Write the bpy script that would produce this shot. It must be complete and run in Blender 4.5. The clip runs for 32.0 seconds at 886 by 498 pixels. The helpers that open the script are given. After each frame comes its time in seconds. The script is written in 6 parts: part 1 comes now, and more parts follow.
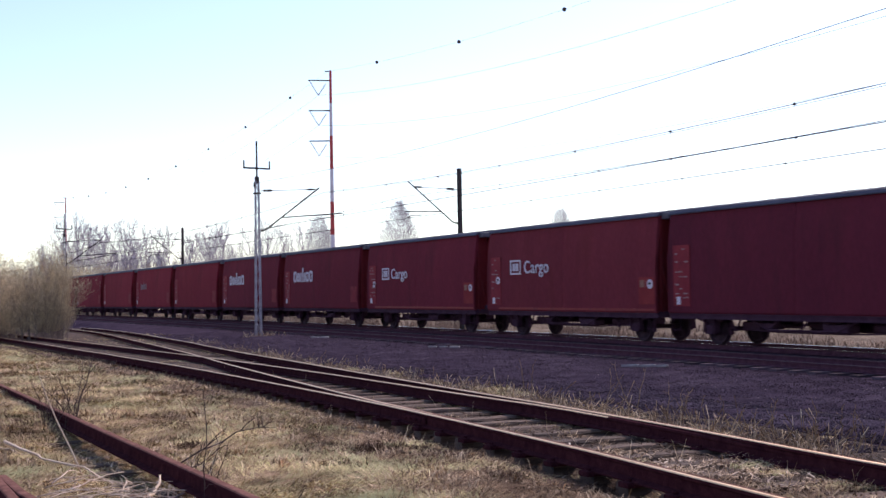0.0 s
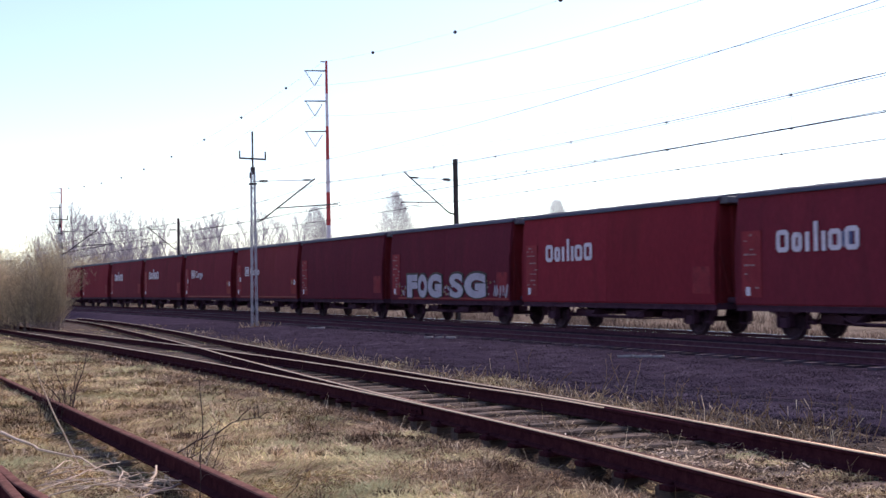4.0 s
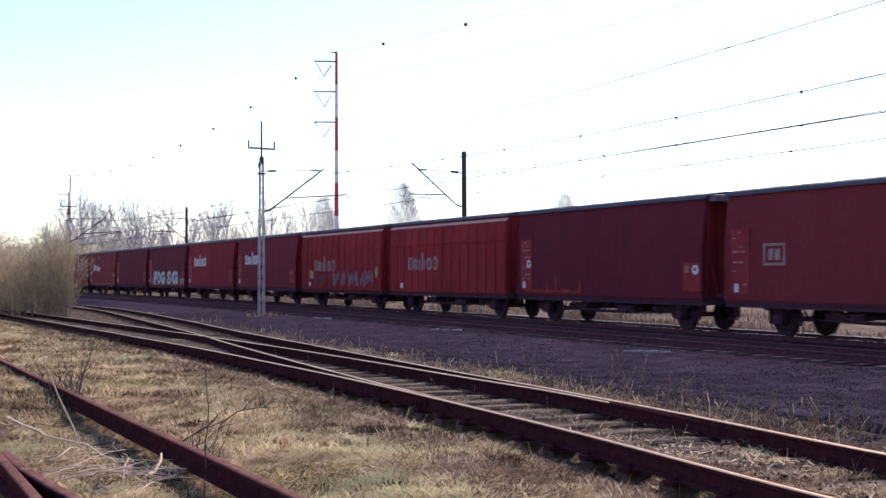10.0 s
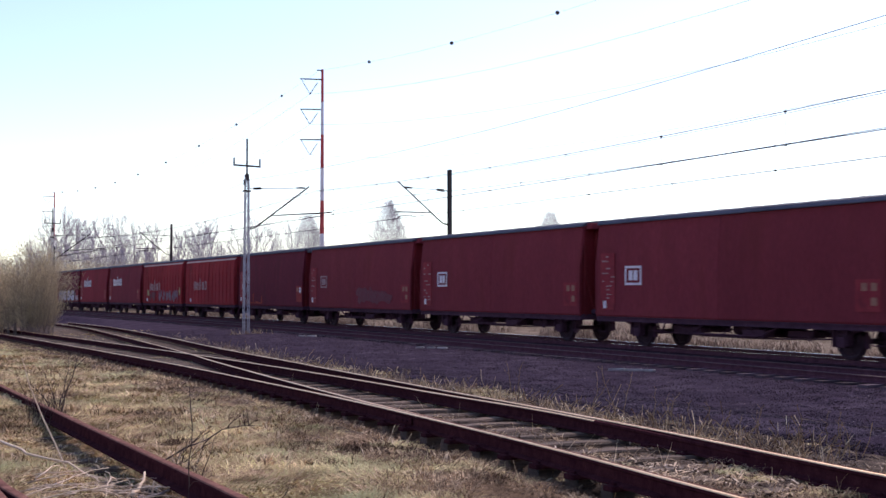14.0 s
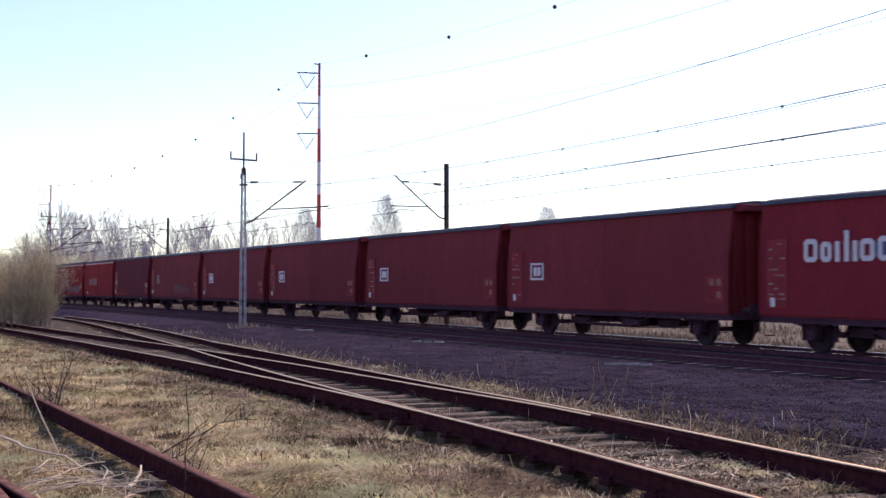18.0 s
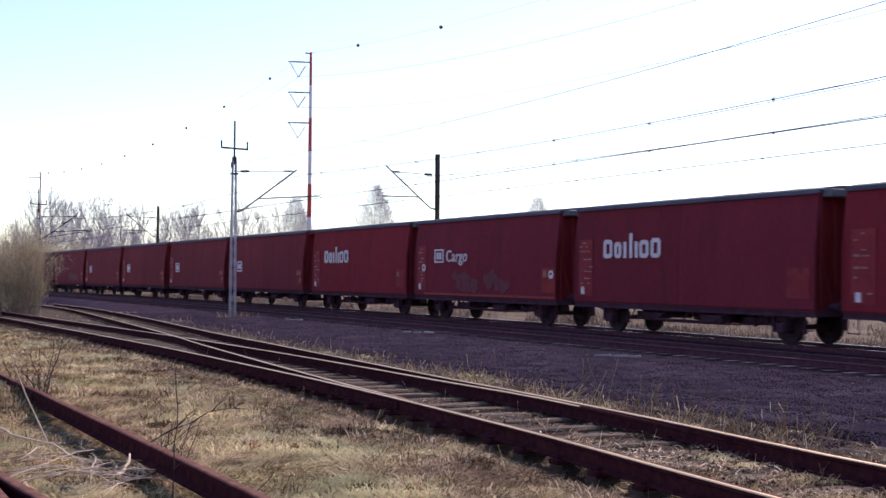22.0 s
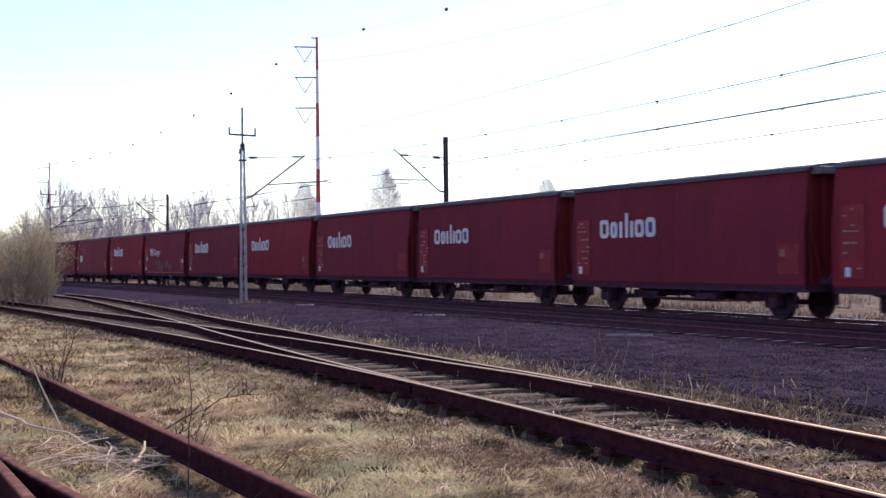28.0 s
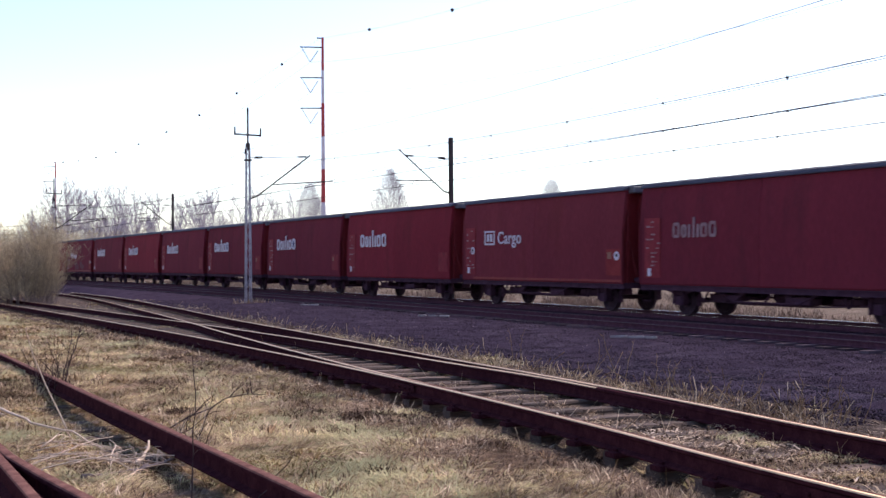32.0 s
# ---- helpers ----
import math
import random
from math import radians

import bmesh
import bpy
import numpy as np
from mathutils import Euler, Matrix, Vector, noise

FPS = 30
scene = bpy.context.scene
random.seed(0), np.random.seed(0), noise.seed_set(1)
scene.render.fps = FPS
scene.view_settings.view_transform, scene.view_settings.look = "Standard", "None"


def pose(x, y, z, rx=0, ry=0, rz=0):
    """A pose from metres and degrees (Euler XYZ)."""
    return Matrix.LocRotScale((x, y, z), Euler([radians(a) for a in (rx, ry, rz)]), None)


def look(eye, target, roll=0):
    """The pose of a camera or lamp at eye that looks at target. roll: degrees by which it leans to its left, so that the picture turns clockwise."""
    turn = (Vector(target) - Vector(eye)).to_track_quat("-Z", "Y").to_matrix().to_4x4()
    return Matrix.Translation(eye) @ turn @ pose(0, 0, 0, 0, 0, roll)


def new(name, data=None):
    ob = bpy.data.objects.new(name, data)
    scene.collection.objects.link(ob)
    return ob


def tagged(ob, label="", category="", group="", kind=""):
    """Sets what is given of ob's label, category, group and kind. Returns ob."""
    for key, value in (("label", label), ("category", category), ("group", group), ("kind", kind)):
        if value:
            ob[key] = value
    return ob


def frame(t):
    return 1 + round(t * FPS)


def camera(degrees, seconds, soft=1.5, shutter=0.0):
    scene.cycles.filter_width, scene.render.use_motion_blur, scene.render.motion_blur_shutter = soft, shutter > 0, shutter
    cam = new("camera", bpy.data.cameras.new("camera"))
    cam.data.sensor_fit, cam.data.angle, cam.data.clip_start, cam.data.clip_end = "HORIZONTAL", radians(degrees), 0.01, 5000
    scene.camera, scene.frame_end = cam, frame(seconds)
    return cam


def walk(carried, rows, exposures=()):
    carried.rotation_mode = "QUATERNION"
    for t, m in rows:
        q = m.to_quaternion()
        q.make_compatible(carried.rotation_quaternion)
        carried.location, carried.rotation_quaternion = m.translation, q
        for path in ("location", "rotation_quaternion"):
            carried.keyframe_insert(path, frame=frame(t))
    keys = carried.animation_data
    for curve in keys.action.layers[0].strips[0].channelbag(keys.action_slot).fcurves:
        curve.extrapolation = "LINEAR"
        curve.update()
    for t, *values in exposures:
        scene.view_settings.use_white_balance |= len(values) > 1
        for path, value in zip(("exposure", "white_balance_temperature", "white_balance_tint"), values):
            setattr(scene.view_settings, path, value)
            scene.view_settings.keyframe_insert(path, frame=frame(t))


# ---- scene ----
EYE = (0.0, 0.0, 1.40)
# seconds, yaw, pitch, roll of a camera held in the hand at one place
PATH = [
    (0, -27.062, 2.720, 1.080), (0.5, -26.882, 2.631, 1.204), (1, -27.059, 2.606, 0.927), (1.5, -27.220, 2.711, 1.100), (2, -27.329, 2.496, 0.774),
    (2.5, -27.368, 2.324, 1.041), (4.5, -27.206, 2.189, 1.001), (5, -27.357, 2.099, 0.678), (5.5, -28.004, 1.981, 0.692), (6, -27.539, 1.691, 0.885),
    (6.5, -26.763, 1.424, 0.956), (7, -26.465, 1.367, 1.286), (7.5, -26.489, 1.304, 0.913), (8, -26.796, 1.204, 0.815), (8.5, -27.177, 0.827, 0.406),
    (9, -27.263, 1.051, 0.056), (9.5, -27.174, 1.569, 0.213), (10, -26.920, 1.884, 0.235), (10.5, -26.847, 1.901, 0.397), (11, -26.860, 1.899, 0.325),
    (11.5, -26.910, 1.693, 0.452), (12, -27.320, 2.426, 0.439), (12.5, -27.198, 2.506, 0.222), (13, -27.059, 2.397, 0.331), (13.5, -27.475, 2.494, 0.352),
    (14, -27.643, 2.764, 0.117), (14.5, -27.419, 2.736, 0.246), (16.5, -27.508, 2.444, -0.223), (17, -27.561, 2.455, -0.112), (17.5, -27.749, 2.443, -0.009),
    (18, -27.808, 2.477, 0.018), (18.5, -27.809, 2.394, -0.035), (19, -27.778, 2.199, -0.135), (19.5, -27.846, 2.076, -0.077), (20, -28.181, 1.935, -0.155),
    (20.5, -28.265, 1.944, -0.071), (21, -28.300, 2.010, -0.239), (21.5, -28.342, 2.050, -0.383), (22, -28.292, 2.012, -0.382), (22.5, -28.268, 1.856, -0.606),
    (23, -28.146, 1.942, 0.244), (23.5, -27.833, 1.865, 0.289), (24, -27.379, 1.781, -0.019), (24.5, -27.295, 1.875, 0.091), (26.5, -27.629, 1.715, 0.563),
    (27, -27.682, 1.528, 0.590), (27.5, -27.667, 1.256, 0.867), (28, -27.780, 1.162, 0.680), (28.5, -27.957, 1.018, 0.368), (29, -27.710, 1.051, 0.399),
    (29.5, -27.702, 1.194, 0.468), (30, -27.607, 1.093, 0.507), (30.5, -27.554, 0.874, 0.465), (31, -27.533, 0.966, 0.365), (31.5, -27.588, 0.955, 0.156),
    (32, -27.552, 1.198, 0.405),
]
cam = camera(41.7, 32.0, soft=1.5, shutter=0.4)
walk(cam, [(t, pose(*EYE, 90 + p, r, y)) for t, y, p, r in PATH], exposures=((0.0, 0.60, 6450, 18), (5.5, 0.62, 6450, 18), (8.5, 0.74, 6450, 18), (10.0, 0.72, 6450, 18), (13.5, 0.62, 6450, 18), (18.0, 0.60, 6450, 18), (24.0, 0.63, 6450, 18), (28.0, 0.69, 6450, 18), (32.0, 0.72, 6450, 18)))

# ---- world and sun ----
SUN_UP = radians(44)
SUN_WAY = Vector((0.88 * math.cos(SUN_UP), 0.475 * math.cos(SUN_UP), math.sin(SUN_UP))).normalized()
world = bpy.data.worlds.new("world")
scene.world = world
world.use_nodes = True
wn = world.node_tree
sky = wn.nodes.new("ShaderNodeTexSky")
sky.sky_type = "NISHITA"
sky.sun_disc = False
sky.sun_elevation = SUN_UP
sky.sun_rotation = math.atan2(SUN_WAY.x, SUN_WAY.y)
sky.air_density, sky.dust_density, sky.ozone_density = 1.0, 0.5, 0.7
background = wn.nodes["Background"]
background.inputs["Strength"].default_value = 0.14
wn.links.new(sky.outputs["Color"], background.inputs["Color"])
sun = new("sun", bpy.data.lights.new("sun", "SUN"))
sun.data.energy, sun.data.angle, sun.data.color = 2.6, radians(0.6), (1.0, 0.92, 0.80)
sun.matrix_world = look(SUN_WAY * 200, (0, 0, 0))


# ---- materials ----
def ramp(nt, fac, stops):
    r = nt.nodes.new("ShaderNodeValToRGB")
    e = r.color_ramp.elements
    while len(e) < len(stops):
        e.new(0.5)
    for el, (at, col) in zip(e, stops):
        el.position, el.color = at, (*col, 1)
    nt.links.new(fac, r.inputs["Fac"])
    return r.outputs["Color"]


def noise_tex(nt, vec, scale, detail=6, rough=0.6):
    n = nt.nodes.new("ShaderNodeTexNoise")
    n.inputs["Scale"].default_value, n.inputs["Detail"].default_value, n.inputs["Roughness"].default_value = scale, detail, rough
    nt.links.new(vec, n.inputs["Vector"])
    return n.outputs["Fac"]


def mix(nt, fac, a, b, kind="MIX"):
    m = nt.nodes.new("ShaderNodeMix")
    m.data_type, m.blend_type = "RGBA", kind
    if isinstance(fac, float):
        m.inputs[0].default_value = fac
    else:
        nt.links.new(fac, m.inputs[0])
    for sock, v in ((m.inputs[6], a), (m.inputs[7], b)):
        if isinstance(v, tuple):
            sock.default_value = (*v, 1)
        else:
            nt.links.new(v, sock)
    return m.outputs[2]


def cool(c):
    """A shade less green, for the cold dusty tone of the place."""
    return (c[0], c[1] * 0.87, c[2] * 1.0)


def material(name, dark, light, scale=3.0, fine=40.0, rough=0.7, metal=0.0, bump=0.3, depth=0.01, stretch=(1, 1, 1), piece=0.0, spec=0.5, stain=None):
    """Two scales of variation between dark and light, with fine relief; stain: (colour, scale, low, high)."""
    m = bpy.data.materials.new(name)
    m.use_nodes = True
    nt = m.node_tree
    b = nt.nodes["Principled BSDF"]
    tc = nt.nodes.new("ShaderNodeTexCoord")
    mp = nt.nodes.new("ShaderNodeMapping")
    mp.inputs["Scale"].default_value = stretch
    nt.links.new(tc.outputs["Object"], mp.inputs["Vector"])
    vec = mp.outputs["Vector"]
    dark, light = cool(dark), cool(light)
    big, small = noise_tex(nt, vec, scale), noise_tex(nt, vec, fine)
    col = ramp(nt, big, [(0.3, dark), (0.7, light)])
    grain = ramp(nt, small, [(0.25, (0.72, 0.72, 0.72)), (0.75, (1.15, 1.15, 1.15))])
    col = mix(nt, 1.0, col, grain, "MULTIPLY")
    if stain:
        s = ramp(nt, noise_tex(nt, vec, stain[1], 8, 0.65), [(stain[2], (0, 0, 0)), (stain[3], (1, 1, 1))])
        col = mix(nt, s, col, cool(stain[0]))
    if piece:
        oi = nt.nodes.new("ShaderNodeObjectInfo")
        shade = ramp(nt, oi.outputs["Random"], [(0.0, (1 - piece,) * 3), (1.0, (1 + piece,) * 3)])
        col = mix(nt, 1.0, col, shade, "MULTIPLY")
    nt.links.new(col, b.inputs["Base Color"])
    b.inputs["Roughness"].default_value, b.inputs["Metallic"].default_value = rough, metal
    b.inputs["Specular IOR Level"].default_value = spec
    if bump:
        bp = nt.nodes.new("ShaderNodeBump")
        bp.inputs["Strength"].default_value, bp.inputs["Distance"].default_value = bump, depth
        nt.links.new(small, bp.inputs["Height"])
        nt.links.new(bp.outputs["Normal"], b.inputs["Normal"])
    return m


# rust, darkened further to paint in the shade on the rail sides
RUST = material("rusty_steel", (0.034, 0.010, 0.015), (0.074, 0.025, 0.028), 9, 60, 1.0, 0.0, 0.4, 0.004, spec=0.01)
# worn running strip; its bright orange paints in the backlit sun glint
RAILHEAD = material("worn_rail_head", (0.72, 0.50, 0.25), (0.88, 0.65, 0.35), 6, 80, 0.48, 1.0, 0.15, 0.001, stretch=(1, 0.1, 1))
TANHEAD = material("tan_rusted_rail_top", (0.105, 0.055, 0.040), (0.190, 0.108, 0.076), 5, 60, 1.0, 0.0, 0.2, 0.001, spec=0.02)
# main-line rust, lighter and more purple than RUST: lens veil mixed into the colour
MAINRUST = material("dusty_purple_brown_rust", (0.070, 0.030, 0.043), (0.118, 0.055, 0.071), 6, 60, 0.95, 0.0, 0.3, 0.003, spec=0.05)
DULLHEAD = material("rusted_rail_head", (0.065, 0.036, 0.036), (0.115, 0.066, 0.058), 6, 80, 0.6, 0.2, 0.15, 0.001, spec=0.3)
RAILBRIGHT = material("polished_rail_head", (0.62, 0.60, 0.58), (0.78, 0.76, 0.74), 6, 80, 0.20, 1.0, 0.05, 0.001)
WOOD = material("weathered_sleeper_wood", (0.058, 0.039, 0.028), (0.215, 0.150, 0.102), 5, 22, 1.0, 0, 1.0, 0.02, stretch=(0.3, 3, 3), piece=0.25)
# dark sleeper wood, its purple lift standing in for lens veil
DARKSLEEPER = material("oil_dark_sleeper", (0.044, 0.028, 0.038), (0.084, 0.058, 0.072), 2, 40, 1.0, 0, 0.3, 0.004, piece=0.15, spec=0.02)
CONCRETE = material("concrete", (0.22, 0.21, 0.20), (0.34, 0.33, 0.31), 2, 40, 0.9, 0, 0.3, 0.004, piece=0.12)
DUSTCONCRETE = material("dusty_dark_concrete", (0.062, 0.047, 0.056), (0.115, 0.090, 0.100), 3, 40, 0.95, 0, 0.3, 0.004, piece=0.45, spec=0.05)
BALLAST = material("dark_ballast", (0.026, 0.018, 0.026), (0.052, 0.038, 0.052), 2.2, 22, 1.0, 0, 1.0, 0.05, spec=0.0, stain=((0.088, 0.072, 0.090), 0.5, 0.54, 0.84))
SHOULDER = material("grey_shoulder_gravel", (0.036, 0.028, 0.040), (0.075, 0.060, 0.081), 2.2, 22, 1.0, 0, 1.0, 0.05, spec=0.0, stain=((0.125, 0.107, 0.128), 0.6, 0.52, 0.82))
GALV = material("galvanised_steel", (0.30, 0.32, 0.34), (0.45, 0.47, 0.49), 3, 50, 0.5, 0.5, 0.1, 0.002)
DARKSTEEL = material("dark_painted_steel", (0.03, 0.022, 0.022), (0.06, 0.045, 0.042), 3, 50, 0.6, 0.3, 0.2, 0.002)
WIRE = material("dull_wire", (0.050, 0.046, 0.046), (0.085, 0.080, 0.080), 5, 30, 1.0, 0.0, 0, spec=0.0)
PORCELAIN = material("brown_insulator", (0.025, 0.016, 0.014), (0.045, 0.026, 0.022), 5, 40, 0.25, 0, 0)
MASTRED = material("mast_red_paint", (0.42, 0.03, 0.035), (0.55, 0.05, 0.05), 1, 20, 0.5, 0, 0.1, 0.003)
MASTWHITE = material("mast_white_paint", (0.62, 0.62, 0.63), (0.78, 0.78, 0.78), 1, 20, 0.5, 0, 0.1, 0.003)
WAGONRED = material("oxide_red_wagon_paint", (0.205, 0.024, 0.037), (0.252, 0.031, 0.044), 0.9, 22, 0.80, 0, 0.04, 0.003, stretch=(1, 1, 0.22), piece=0.08, spec=0.07,
                    stain=((0.120, 0.021, 0.026), 1.1, 0.50, 0.85))
WAGONDARK = material("dark_maroon_wagon_paint", (0.155, 0.024, 0.038), (0.200, 0.031, 0.045), 0.9, 22, 0.80, 0, 0.04, 0.003, stretch=(1, 1, 0.22), piece=0.08, spec=0.07,
                     stain=((0.075, 0.019, 0.026), 1.1, 0.50, 0.85))
WAGONBLACK = material("sooty_maroon_wagon_paint", (0.110, 0.020, 0.034), (0.150, 0.026, 0.041), 0.9, 22, 0.80, 0, 0.04, 0.003, stretch=(1, 1, 0.22), piece=0.08, spec=0.07,
                      stain=((0.070, 0.018, 0.025), 1.1, 0.50, 0.85))
WAGONBROWN = material("brown_red_wagon_paint", (0.172, 0.031, 0.042), (0.218, 0.040, 0.051), 0.9, 22, 0.80, 0, 0.04, 0.003, stretch=(1, 1, 0.22), piece=0.08, spec=0.07,
                      stain=((0.130, 0.026, 0.026), 1.1, 0.50, 0.85))
WAGONBRIGHT = material("bright_red_wagon_paint", (0.250, 0.029, 0.036), (0.320, 0.042, 0.047), 0.9, 22, 0.80, 0, 0.04, 0.003, stretch=(1, 1, 0.22), piece=0.08, spec=0.07,
                       stain=((0.130, 0.022, 0.024), 1.3, 0.50, 0.8))
WAGONEND = material("red_wagon_end_paint", (0.125, 0.013, 0.018), (0.185, 0.021, 0.026), 1.0, 25, 0.7, 0, 0.2, 0.003, piece=0.1, spec=0.15)
ROOFGREY = material("grey_wagon_roof", (0.045, 0.050, 0.075), (0.085, 0.092, 0.125), 0.8, 18, 0.65, 0.0, 0.2, 0.004, piece=0.15, spec=0.2)
# grime plus a purple lift for lens veil, in frame and wheel colours alike
UNDERFRAME = material("grimy_underframe", (0.050, 0.022, 0.040), (0.087, 0.043, 0.068), 3, 40, 0.9, 0.0, 0.4, 0.006, spec=0.15)
TYRE = material("wheel_steel", (0.030, 0.015, 0.025), (0.058, 0.032, 0.046), 4, 40, 0.8, 0.0, 0.2, 0.003, spec=0.2)
LETTER = material("white_wagon_lettering", (0.58, 0.57, 0.60), (0.74, 0.73, 0.76), 2.5, 30, 0.6, 0, 0, stain=((0.40, 0.30, 0.30), 5, 0.58, 0.8))
FADED = material("faded_grey_lettering", (0.24, 0.14, 0.15), (0.38, 0.27, 0.28), 2.5, 30, 0.7, 0, 0, stain=((0.22, 0.05, 0.05), 5, 0.5, 0.7))
PANELRED = material("faded_red_panel_paint", (0.22, 0.028, 0.040), (0.31, 0.052, 0.058), 1.5, 30, 0.7, 0, 0, spec=0.08, stain=((0.11, 0.02, 0.03), 3, 0.5, 0.75))
PLACARD = material("fresh_red_placard", (0.22, 0.030, 0.034), (0.30, 0.050, 0.048), 2, 30, 0.7, 0, 0, spec=0.08)
# red ledge catching grazing sun: its brightness is painted as pale pink
PALEGUTTER = material("pale_dusty_gutter", (0.40, 0.25, 0.21), (0.56, 0.38, 0.32), 2, 30, 0.7, 0, 0)
STREAK = material("orange_red_paint_streak", (0.24, 0.030, 0.026), (0.34, 0.052, 0.036), 3, 30, 0.7, 0, 0, spec=0.1)
FADEDPLATE = material("faded_tan_plate", (0.24, 0.095, 0.065), (0.32, 0.16, 0.10), 4, 30, 0.7, 0, 0)
BLUESHADE = material("blue_shade_paint", (0.04, 0.06, 0.16), (0.07, 0.09, 0.22), 2, 30, 0.6, 0, 0)
GRAFFITI = material("silver_graffiti", (0.33, 0.32, 0.37), (0.49, 0.48, 0.54), 3, 30, 0.6, 0, 0, stain=((0.25, 0.06, 0.06), 3, 0.6, 0.75))


def ground_material():
    m = bpy.data.materials.new("dry_grass_ground")
    m.use_nodes = True
    nt = m.node_tree
    b = nt.nodes["Principled BSDF"]
    tc = nt.nodes.new("ShaderNodeTexCoord")
    vec = tc.outputs["Object"]
    big, mid, small = noise_tex(nt, vec, 0.55, 6, 0.62), noise_tex(nt, vec, 3.5, 7, 0.65), noise_tex(nt, vec, 45, 4, 0.7)
    straw = ramp(nt, mid, [(0.30, (0.18, 0.125, 0.085)), (0.5, (0.39, 0.29, 0.195)), (0.72, (0.60, 0.48, 0.34))])
    green = ramp(nt, mid, [(0.3, (0.13, 0.12, 0.055)), (0.7, (0.30, 0.29, 0.13))])
    col = mix(nt, ramp(nt, big, [(0.52, (0, 0, 0)), (0.66, (0.8, 0.8, 0.8))]), straw, green)
    soil = ramp(nt, noise_tex(nt, vec, 1.3, 8, 0.68), [(0.52, (0, 0, 0)), (0.66, (1, 1, 1))])
    col = mix(nt, soil, col, (0.16, 0.12, 0.09))
    # darker cinders in the strip of the old sidings
    sep = nt.nodes.new("ShaderNodeSeparateXYZ")
    nt.links.new(vec, sep.inputs[0])
    add = nt.nodes.new("ShaderNodeMath")
    add.operation = "MULTIPLY_ADD"
    nt.links.new(noise_tex(nt, vec, 1.1, 8, 0.7), add.inputs[0])
    add.inputs[1].default_value = 4.0
    nt.links.new(sep.outputs["X"], add.inputs[2])
    rng = nt.nodes.new("ShaderNodeMapRange")
    rng.inputs["From Min"].default_value, rng.inputs["From Max"].default_value = 6.0, 7.2
    nt.links.new(add.outputs[0], rng.inputs["Value"])
    rng2 = nt.nodes.new("ShaderNodeMapRange")
    rng2.inputs["From Min"].default_value, rng2.inputs["From Max"].default_value = 22.5, 20.0
    nt.links.new(add.outputs[0], rng2.inputs["Value"])
    both = nt.nodes.new("ShaderNodeMath")
    both.operation = "MULTIPLY"
    nt.links.new(rng.outputs[0], both.inputs[0])
    nt.links.new(rng2.outputs[0], both.inputs[1])
    cinder = ramp(nt, noise_tex(nt, vec, 7.0, 8, 0.72), [(0.34, (0.038, 0.029, 0.029)), (0.52, (0.10, 0.079, 0.071)), (0.68, (0.21, 0.17, 0.145))])
    col = mix(nt, both.outputs[0], col, cinder)
    # rough brown field beyond the main line
    field = nt.nodes.new("ShaderNodeMapRange")
    field.inputs["From Min"].default_value, field.inputs["From Max"].default_value = 27.5, 29.5
    nt.links.new(add.outputs[0], field.inputs["Value"])
    rough_field = ramp(nt, noise_tex(nt, vec, 0.9, 8, 0.7), [(0.3, (0.11, 0.09, 0.075)), (0.6, (0.23, 0.188, 0.150)), (0.8, (0.40, 0.345, 0.29))])
    col = mix(nt, field.outputs[0], col, rough_field)
    col = mix(nt, 1.0, col, ramp(nt, small, [(0.25, (0.64, 0.535, 0.50)), (0.75, (1.40, 1.17, 1.10))]), "MULTIPLY")
    nt.links.new(col, b.inputs["Base Color"])
    b.inputs["Roughness"].default_value = 1.0
    b.inputs["Specular IOR Level"].default_value = 0.1
    bp = nt.nodes.new("ShaderNodeBump")
    bp.inputs["Strength"].default_value, bp.inputs["Distance"].default_value = 0.9, 0.05
    nt.links.new(small, bp.inputs["Height"])
    nt.links.new(bp.outputs["Normal"], b.inputs["Normal"])
    return m


GROUND = ground_material()
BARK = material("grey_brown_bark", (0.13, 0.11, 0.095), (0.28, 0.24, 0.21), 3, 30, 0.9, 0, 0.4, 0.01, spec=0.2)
# paler copy of BARK for distant trunks, haze put into the colour
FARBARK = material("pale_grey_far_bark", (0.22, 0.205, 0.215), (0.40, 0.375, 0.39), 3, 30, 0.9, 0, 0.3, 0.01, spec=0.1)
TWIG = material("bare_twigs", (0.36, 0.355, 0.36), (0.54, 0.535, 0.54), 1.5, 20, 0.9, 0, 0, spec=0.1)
BROWNTWIG = material("brown_thicket_twigs", (0.32, 0.275, 0.155), (0.88, 0.80, 0.47), 1.5, 9, 0.9, 0, 0, spec=0.1, piece=0.3)
DEADWOOD = material("pale_dead_branches", (0.60, 0.50, 0.32), (0.86, 0.74, 0.52), 4, 40, 0.9, 0, 0.2, 0.003, spec=0.2)
SAPBARK = material("dark_sapling_bark", (0.05, 0.034, 0.030), (0.10, 0.07, 0.06), 6, 40, 0.9, 0, 0, spec=0.2)
SPURHEAD = material("rusted_spur_rail_head", (0.11, 0.052, 0.042), (0.26, 0.140, 0.100), 9, 60, 1.0, 0, 0.3, 0.003, spec=0.03)
STENCIL = material("worn_stencil_paint", (0.22, 0.105, 0.11), (0.36, 0.25, 0.25), 9, 40, 0.7, 0, 0)
DULLSPRAY = material("dull_sprayed_paint", (0.130, 0.043, 0.058), (0.155, 0.068, 0.084), 7, 40, 0.7, 0, 0, spec=0.1, stain=((0.160, 0.034, 0.046), 9, 0.44, 0.62))
SILVERSPRAY = material("silver_sprayed_paint", (0.16, 0.105, 0.13), (0.27, 0.21, 0.25), 4, 40, 0.7, 0, 0, spec=0.1, stain=((0.23, 0.038, 0.048), 5, 0.46, 0.66))
